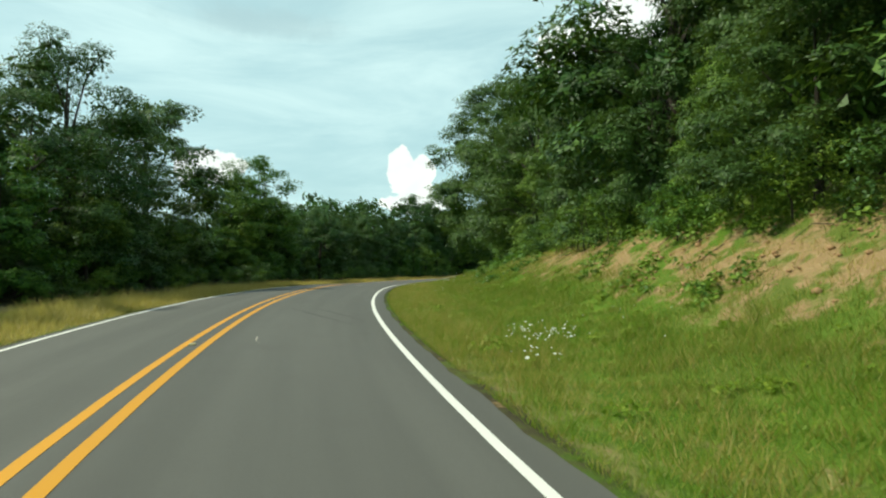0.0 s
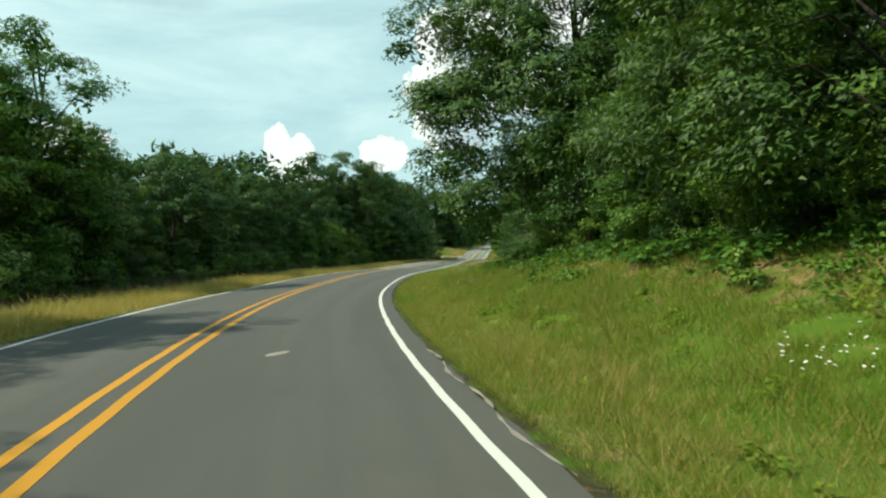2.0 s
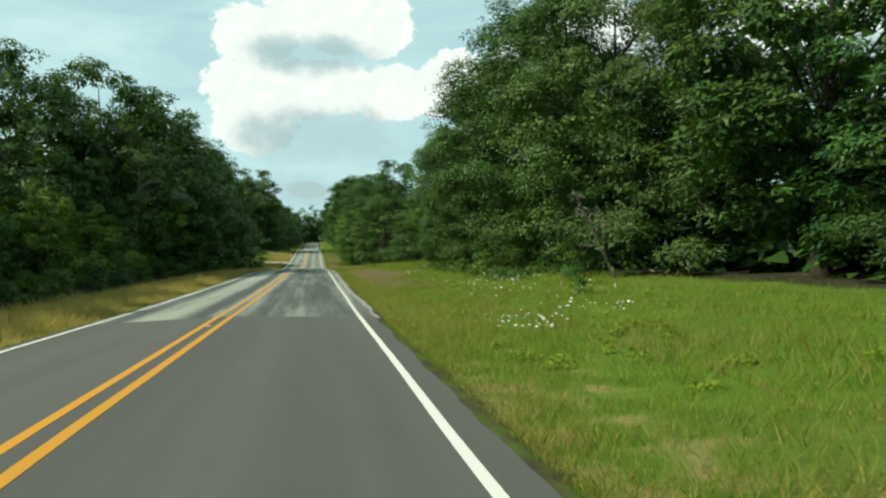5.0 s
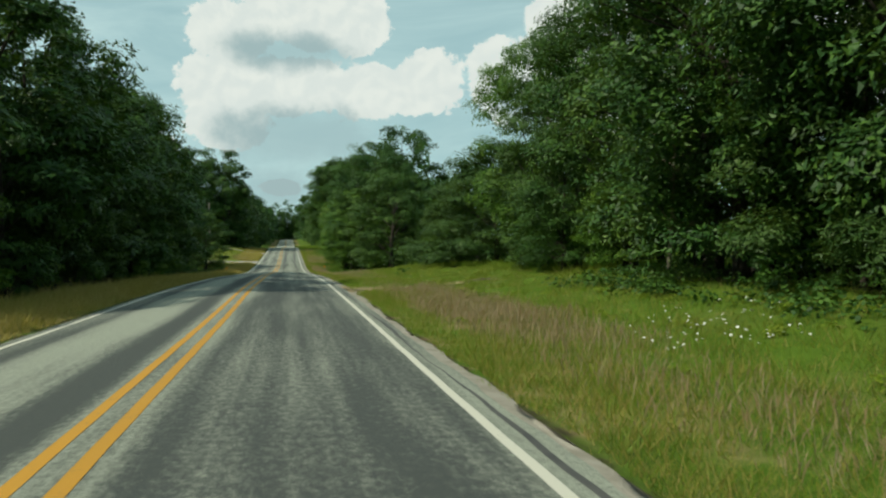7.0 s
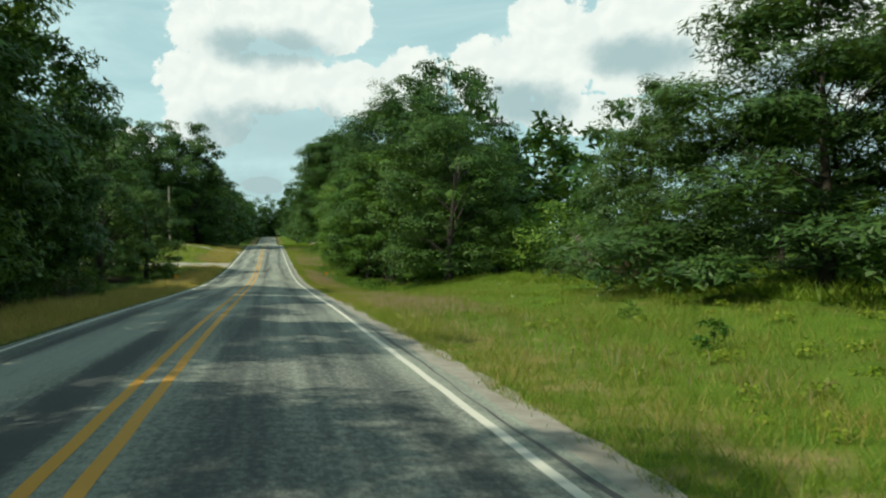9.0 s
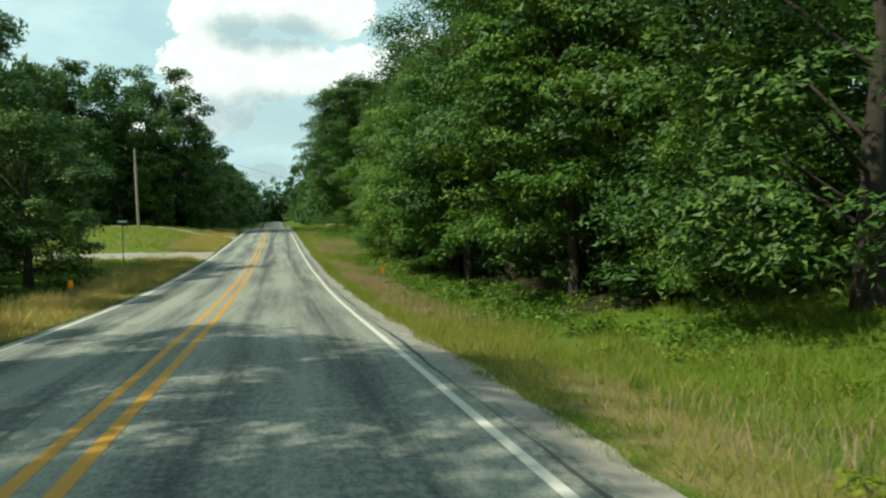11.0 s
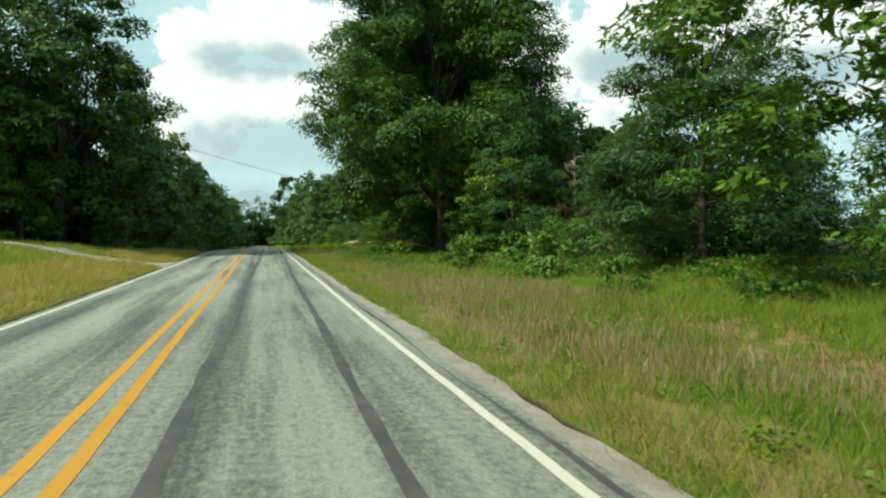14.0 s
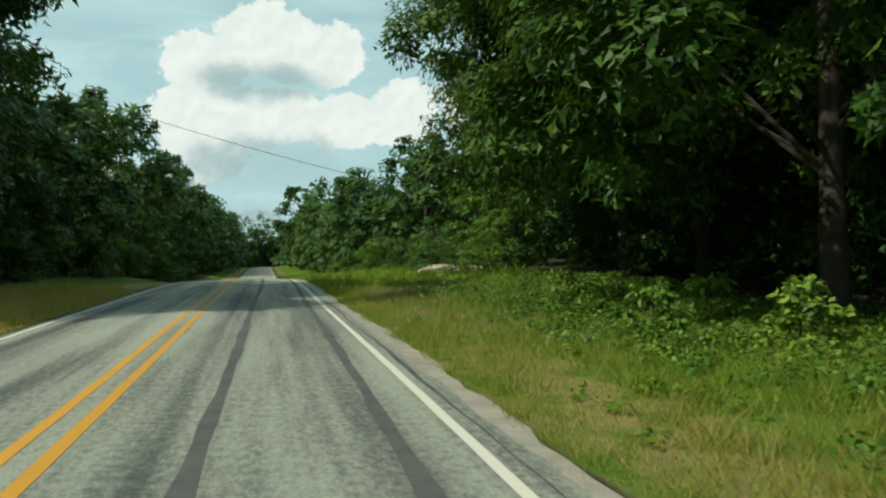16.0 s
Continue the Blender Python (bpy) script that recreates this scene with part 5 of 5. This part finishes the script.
def seed_strip(s, u, q):
    n = 0.5 + 0.5 * np.sin(0.16 * s + 0.4) + 0.35 * np.sin(0.47 * s + 0.9 * u)
    where = np.interp(s, [22, 30, 50, 55, 62, 72, 82, 108, 116, 140, 158, 167, 186, 205], [0, 0.45, 0.8, 0.85, 0.4, 0.1, 0.3, 0.35, 0.5, 0.85, 0.75, 0.2, 0.1, 0.2])
    return q < n * where * np.clip(1.35 - np.abs(np.abs(u) - np.interp(s, [22, 100, 125, 150], [6.4, 6.2, 5.7, 6.9])) / np.interp(s, [22, 130, 150], [1.1, 1.2, 1.8]), 0, 1)


blades("grass", "tall uncut green verge grass", -92, 210, 3.95, 15.5, 640000, 0.25, M_GRASS, 1, bare, 0.0046, power=1.6)
blades("grass", "uncut green verge grass under the trees", -92, 210, -3.6, -10.0, 60000, 0.24, M_GRASS, 2, None, 0.008)
blades("grass", "lush green grass along the wood's foot", 98, 205, 6.0, 15.5, 110000, 0.30, M_GRASS, 22, None, 0.008, power=1.0)
blades("grass", "green field grass on the rise by the side road", 138, 205, -4.0, -30, 40000, 0.30, M_GRASS, 6, None, 0.02)
blades("grass", "green field grass beyond the field entrance", 55, 106, 13, 60, 40000, 0.40, M_GRASS, 7, None, 0.028)
blades("grass", "green field grass behind the thicket", 148, 200, 13, 50, 26000, 0.32, M_GRASS, 24, None, 0.025)
blades("grass", "green meadow grass before the far trees", 205, 330, 4.0, 14, 24000, 0.45, M_GRASS, 8, None, 0.04)
blades("dry_grass", "tan seeding grass along the verge", -92, 212, 4.0, 9.0, 300000, 0.27, M_DRY, 3, tan_strip, 0.0042)
blades("seed_grass", "reddish seeding grass standing in the verge", 22, 205, 4.7, 9.4, 440000, 0.36, M_SEED, 12, seed_strip, 0.0050, power=1.1, head=True)
blades("grass", "green grass and herbs on the bank", -92, -8, 6.0, 13.0, 200000, 0.23, M_GRASS, 21, bare, 0.0065, power=0.8)
blades("dry_grass", "yellowing grass stalks over the bank", -92, -4, 4.6, 11.5, 90000, 0.24, M_DRY, 23, None, 0.0055, power=1.1)
blades("dry_grass", "tan grass stalks in the rough meadow", 150, 184, 5.5, 15, 14000, 0.36, M_DRY, 14, None, 0.007)
blades("dry_grass", "tan grass stalks on the rise by the side road", 138, 205, -5.0, -30, 24000, 0.32, M_DRY, 16, None, 0.018)
blades("dry_grass", "tan grass stalks in the meadow strip", -60, 106, 7, 14, 50000, 0.30, M_DRY, 15, bare, 0.006)
blades("seed_grass", "reddish seeding grass along the far verge", 110, 205, -4.0, -8.5, 60000, 0.42, M_SEED, 13, seed_strip, 0.009, power=1.0, head=True)
blades("dry_grass", "golden seeding grass along the far verge", -92, 212, -3.7, -7.6, 260000, 0.48, M_GOLD, 4, None, 0.010, power=1.2)


def flower_patch(centres, seed, mat, colour):
    """Flower heads on thin stalks, in loose patches."""
    r4 = np.random.default_rng(seed)
    heads, faces, stalks, sf = [], [], [], []
    for s, u, rs, ru_, n in centres:
        for _ in range(n):
            a, q = r4.uniform(0, 2 * math.pi), math.sqrt(r4.random())
            ss, uu = s + rs * q * math.cos(a), u + ru_ * q * math.sin(a)
            x, y = spot(ss, uu)
            g = float(ground_z(ss, uu)[0])
            h, rad = r4.uniform(0.36, 0.62), r4.uniform(0.011, 0.027) * (1.4 if 7 < s < 24 else 1.0)
            tx, ty = r4.normal() * 0.25, r4.normal() * 0.25
            base = len(heads)
            heads.append((x, y, g + h + 0.012))
            for k in range(7):
                w = 2 * math.pi * k / 7
                dx, dy = rad * math.cos(w), rad * math.sin(w)
                heads.append((x + dx, y + dy, g + h + dx * tx + dy * ty))
            faces += [(base, base + 1 + k, base + 1 + (k + 1) % 7) for k in range(7)]
            b2 = len(stalks)
            stalks += [(x - 0.004, y, g), (x + 0.004, y, g), (x, y, g + h)]
            sf.append((b2, b2 + 1, b2 + 2))
    ob = new(colour + "_flowers", np_mesh("flowers", heads, faces, mat))
    tagged(ob, colour + " wild flowers scattered in the verge grass", "wildflowers", kind="stuff")
    st = new("flower_stalks", np_mesh("flower_stalks", stalks, sf, M_GRASS))
    tagged(st, "thin green stalks of the " + colour + " flowers", "wildflowers", kind="stuff")


flower_patch(((-78.3, 5.6, 1.0, 0.55, 60), (-81.0, 4.7, 0.7, 0.3, 14), (-77, 7.2, 2.5, 1.2, 12), (-48.4, 7.1, 0.8, 0.5, 34), (-56, 7.0, 9, 2.0, 24), (-17.5, 6.8, 2.4, 0.9, 30), (-29.5, 6.4, 1.0, 0.4, 10), (-20, 6.0, 8, 1.6, 24), (7.7, 5.9, 0.8, 0.8, 44), (9.0, 7.4, 1.4, 1.0, 34),
              (21.2, 8.7, 1.0, 1.8, 55), (15.8, 8.6, 3.4, 2.2, 50), (26, 9, 5, 2.2, 26), (37.3, 7.5, 1.3, 1.2, 60), (38.5, 8.2, 1.0, 0.8, 20), (80, 8.5, 5, 1.6, 12), (127.5, 6.9, 1.6, 0.4, 8), (173, 8.5, 5.0, 2.0, 8), (198, 7.5, 3, 1.6, 6)), 9, M_FLOWER, "white")
flower_patch(((137.5, 7.6, 2.6, 0.5, 46), (132.5, 7.4, 1.6, 0.5, 14), (60.5, 8.6, 1.6, 1.0, 16), (176, 8.2, 6, 2.2, 30)), 10, M_YELLOW_PETAL, "yellow")



def leafy_weeds(label, s0, s1, u0, u1, count, size, seed, mat, leaf=0.13, clump=11):
    """A low tangle of broad-leaved weeds over a stretch of ground."""
    r7 = np.random.default_rng(seed)
    heart = r7.integers(0, max(3, count // clump), count)
    s = r7.uniform(s0, s1, count)[heart] + r7.normal(size=count) * 0.045 * clump
    u = (u0 + (u1 - u0) * r7.random(count))[heart] + r7.normal(size=count) * 0.036 * clump
    x, y = spots(s, u)
    cen = np.stack([x, y, ground_z(s, u) + size * r7.uniform(0.2, 0.95, len(s))], -1)
    v = leaves(r7, cen, size * r7.uniform(0.7, 1.5, len(s)), 20, leaf, 0.65 * leaf, 0.1, 0.75, 1.0)
    v[:, 2] = np.maximum(v[:, 2], np.repeat(ground_z(s, u), 80) + 0.01)
    ob = new("leafy_weeds", np_mesh("leafy_weeds", v, np.arange(len(v)).reshape(-1, 4), mat))
    tagged(ob, label, "weeds", kind="stuff")


leafy_weeds("low bright green broad-leaved weeds under the oak", 176, 204, 7.2, 13.5, 2300, 0.17, 31, M_LEAF_LIGHT, 0.1)
leafy_weeds("low leafy weeds before the thicket", 154, 180, 9.5, 15.5, 700, 0.22, 32, M_LEAF_LIGHT)
leafy_weeds("leafy weeds and brambles below the bank", -60, -12, 8.6, 11.4, 330, 0.22, 33, M_LEAF_LIGHT)
leafy_weeds("low green herbs scattered in the verge", -92, -2, 4.8, 10.0, 900, 0.11, 41, M_GRASS, 0.075, 3)
leafy_weeds("low green herbs scattered in the meadow", 2, 106, 5.2, 12.0, 800, 0.11, 42, M_GRASS, 0.075, 3)
leafy_weeds("low green herbs scattered among the seeding grass", 106, 205, 4.9, 10.0, 900, 0.12, 43, M_GRASS, 0.075, 3)
leafy_weeds("bright green brambles along the top of the bank", -50, -14, 10.3, 12.4, 620, 0.3, 39, M_LEAF_LIGHT, 0.2)
leafy_weeds("sparse leafy weeds on the clay bank", -84, -58, 9.2, 10.6, 60, 0.16, 34, M_LEAF_LIGHT)
leafy_weeds("leafy undergrowth overhanging the bank's top", -90, -56, 11.9, 13.4, 700, 0.32, 38, M_LEAF_LIGHT)
leafy_weeds("leafy weeds at the foot of the wood", 27, 52, 10.5, 13.5, 400, 0.24, 35, M_LEAF)
leafy_weeds("leafy weeds along the wood's foot", 104, 147, 6.9, 10.2, 1300, 0.19, 36, M_LEAF_LIGHT, 0.11)
leafy_weeds("leafy weeds along the far edge of the road", 104, 146, -6.2, -9.5, 300, 0.22, 37, M_LEAF)

# ---- debris ----


def brush_pile(s, u):
    r5 = np.random.default_rng(5)
    root = new("brush_pile")
    runs = []
    for k in range(46):
        a, t = r5.uniform(0, 6.28), r5.uniform(0.1, 1.0)
        c = np.array((r5.normal() * 1.1, r5.normal() * 0.8, r5.uniform(0.1, 0.9)))
        d = np.array((math.cos(a), math.sin(a), r5.uniform(-0.3, 0.7)))
        L = r5.uniform(0.6, 1.9)
        runs.append(([c - d * L * 0.5 + (0, 0, 0.2), c + (0, 0, r5.uniform(0, 0.2)), c + d * L * 0.5], (0.035, 0.025, 0.008)))
    for pts, _ in runs:
        for p in pts:
            p[2] = max(p[2], 0.02)
    ob = new("branches", tubes_mesh("branches", runs, M_TWIG, 5))
    ob.parent = root
    cen = np.stack([r5.normal(size=30) * 1.0, r5.normal(size=30) * 0.7, r5.uniform(0.2, 1.1, 30)], -1)
    v = leaves(r5, cen, np.full(30, 0.35), 26, 0.16, 0.07, 0.4)
    v[:, 2] = np.maximum(v[:, 2], 0.02)
    ob = new("dead_leaves", np_mesh("dead_leaves", v, np.arange(len(v)).reshape(-1, 4), M_BROWN_LEAF))
    ob.parent = root
    root.matrix_basis = pose(*on_ground(s, u, 0.05), 0, 0, 20)
    tagged(root, "heap of cut branches with rust-brown dead leaves", "brush pile")


brush_pile(91, 16.2)


def snag(s, u, h, lean, seed):
    """A bare dead tree: a thin trunk with leafless forking limbs."""
    r6 = np.random.default_rng(seed)
    root = new("dead_tree")
    top = np.array((lean, 0.1, h))
    ob = new("trunk", tubes_mesh("trunk", [([(0, 0, -0.3), top * 0.35 + (0.1, 0, 0), top * 0.7, top], (0.07, 0.055, 0.035, 0.012))], M_TWIG, 8))
    ob.parent = root
    runs = []
    for k in range(22):
        f = r6.uniform(0.25, 0.95)
        p = top * f
        a = r6.uniform(0, 6.28)
        L = r6.uniform(0.5, 1.8) * (1.2 - f) * h / 5
        d = np.array((math.cos(a), math.sin(a), r6.uniform(0.1, 0.9)))
        q = p + d * L
        runs.append(([p, p + d * L * 0.55 + (0, 0, 0.1), q], (0.04, 0.025, 0.008)))
        for _ in range(2):
            e = unit(d + r6.normal(size=3) * 0.6)
            runs.append(([p + d * L * 0.6, q * 0.5 + (p + d * L * 0.6) * 0.5 + e * L * 0.2, p + d * L * 0.6 + e * L * 0.6], (0.018, 0.012, 0.005)))
    ob = new("limb", tubes_mesh("limb", runs, M_TWIG, 5))
    ob.parent = root
    root.matrix_basis = pose(*on_ground(s, u), 0, 0, seed * 50 % 360)
    tagged(root, "bare grey dead tree among the green leaves", "dead tree", "dead trees")


for k, (s, u, h, lean) in enumerate(((86.6, 14.0, 2.0, 1.3), (22.5, 14.2, 3.4, 2.4), (49.5, 13.6, 6.0, 1.6), (50.5, -10.6, 8.5, 1.0), (-24.5, 12.0, 4.5, 0.6), (178, 17.5, 5.5, 0.4), (142, 9.0, 4.0, 1.0))):
    snag(s, u, h, lean, 3 + k)


def rock(s, u):
    root = new("rock_ledge")
    for k, (x, y, z, a, b, c) in enumerate(((-0.6, 0, 0.12, 1.3, 0.8, 0.5), (0.7, 0.1, 0.08, 1.1, 0.7, 0.42), (0.1, -0.5, 0.0, 0.9, 0.5, 0.3))):
        bm = bmesh.new()
        bmesh.ops.create_icosphere(bm, subdivisions=3, radius=1)
        for v in bm.verts:
            n = noise.noise(v.co * 1.7 + Vector((7 * k, 3, 1)))
            v.co = Vector((v.co.x * a * (1 + 0.3 * n), v.co.y * b * (1 + 0.3 * n), round(v.co.z * (1 + 0.2 * n) * 2.2) / 2.2 * 0.5 * c + v.co.z * 0.5 * c))
            v.co += Vector((x, y, z))
        part("slab", bm, M_ROCK, root)
    root.matrix_basis = pose(*on_ground(s, u, 0.02), 0, 0, 8) @ Matrix.Diagonal((1.0, 0.8, 0.62, 1))
    tagged(root, "pale sandstone slabs lying in the grass", "rock")


rock(213, 11.2)


def clay_clods(s0, s1, u0, u1, count, seed):
    """Broken lumps of clay and small stones lying on the bare bank."""
    r8 = np.random.default_rng(seed)
    bm = bmesh.new()
    bmesh.ops.create_icosphere(bm, subdivisions=1, radius=1)
    base = np.array([v.co[:] for v in bm.verts])
    tris = np.array([[v.index for v in f.verts] for f in bm.faces])
    bm.free()
    verts, faces = [], []
    hearts = r8.uniform(s0, s1, 26)
    for k in range(count):
        s = hearts[r8.integers(26)] + r8.normal() * 1.2 if k % 3 else r8.uniform(s0, s1)
        u = r8.uniform(u0, u1)
        size = 0.02 + 0.065 * r8.random() ** 3
        lump = base * r8.uniform(0.65, 1.3, (len(base), 1)) * (size * r8.uniform(0.8, 1.6), size * r8.uniform(0.8, 1.4), size * r8.uniform(0.5, 0.9))
        a = r8.uniform(0, 6.28)
        lump = np.stack([lump[:, 0] * math.cos(a) - lump[:, 1] * math.sin(a), lump[:, 0] * math.sin(a) + lump[:, 1] * math.cos(a), lump[:, 2]], -1)
        faces.append(tris + len(base) * k)
        verts.append(lump + on_ground(s, u, -0.2 * size))
    ob = new("clay_clods", np_mesh("clay_clods", np.concatenate(verts), np.concatenate(faces), M_CLAY))
    tagged(ob, "broken orange clay lumps on the bare bank", "clods", kind="stuff")


clay_clods(-90, -57, 9.6, 12.3, 700, 71)

# bare roots and fallen twigs on the bank
r9 = np.random.default_rng(72)
runs = []
for k in range(16):
    s, u = r9.uniform(-86, -58), r9.uniform(10.8, 12.6)
    a = np.array(on_ground(s, u))
    s2, u2 = s + r9.normal() * 0.5, u - r9.uniform(0.3, 1.1)
    b = np.array(on_ground(s2, u2))
    runs.append(([a + (0, 0, 0.04), a * 0.5 + b * 0.5 + (0, 0, r9.uniform(0.02, 0.22)), b + (0, 0, 0.02)], (0.014, 0.011, 0.005)))
tagged(new("roots", tubes_mesh("roots", runs, M_BARK, 5)), "bare roots and fallen twigs on the bank", "roots", kind="stuff")
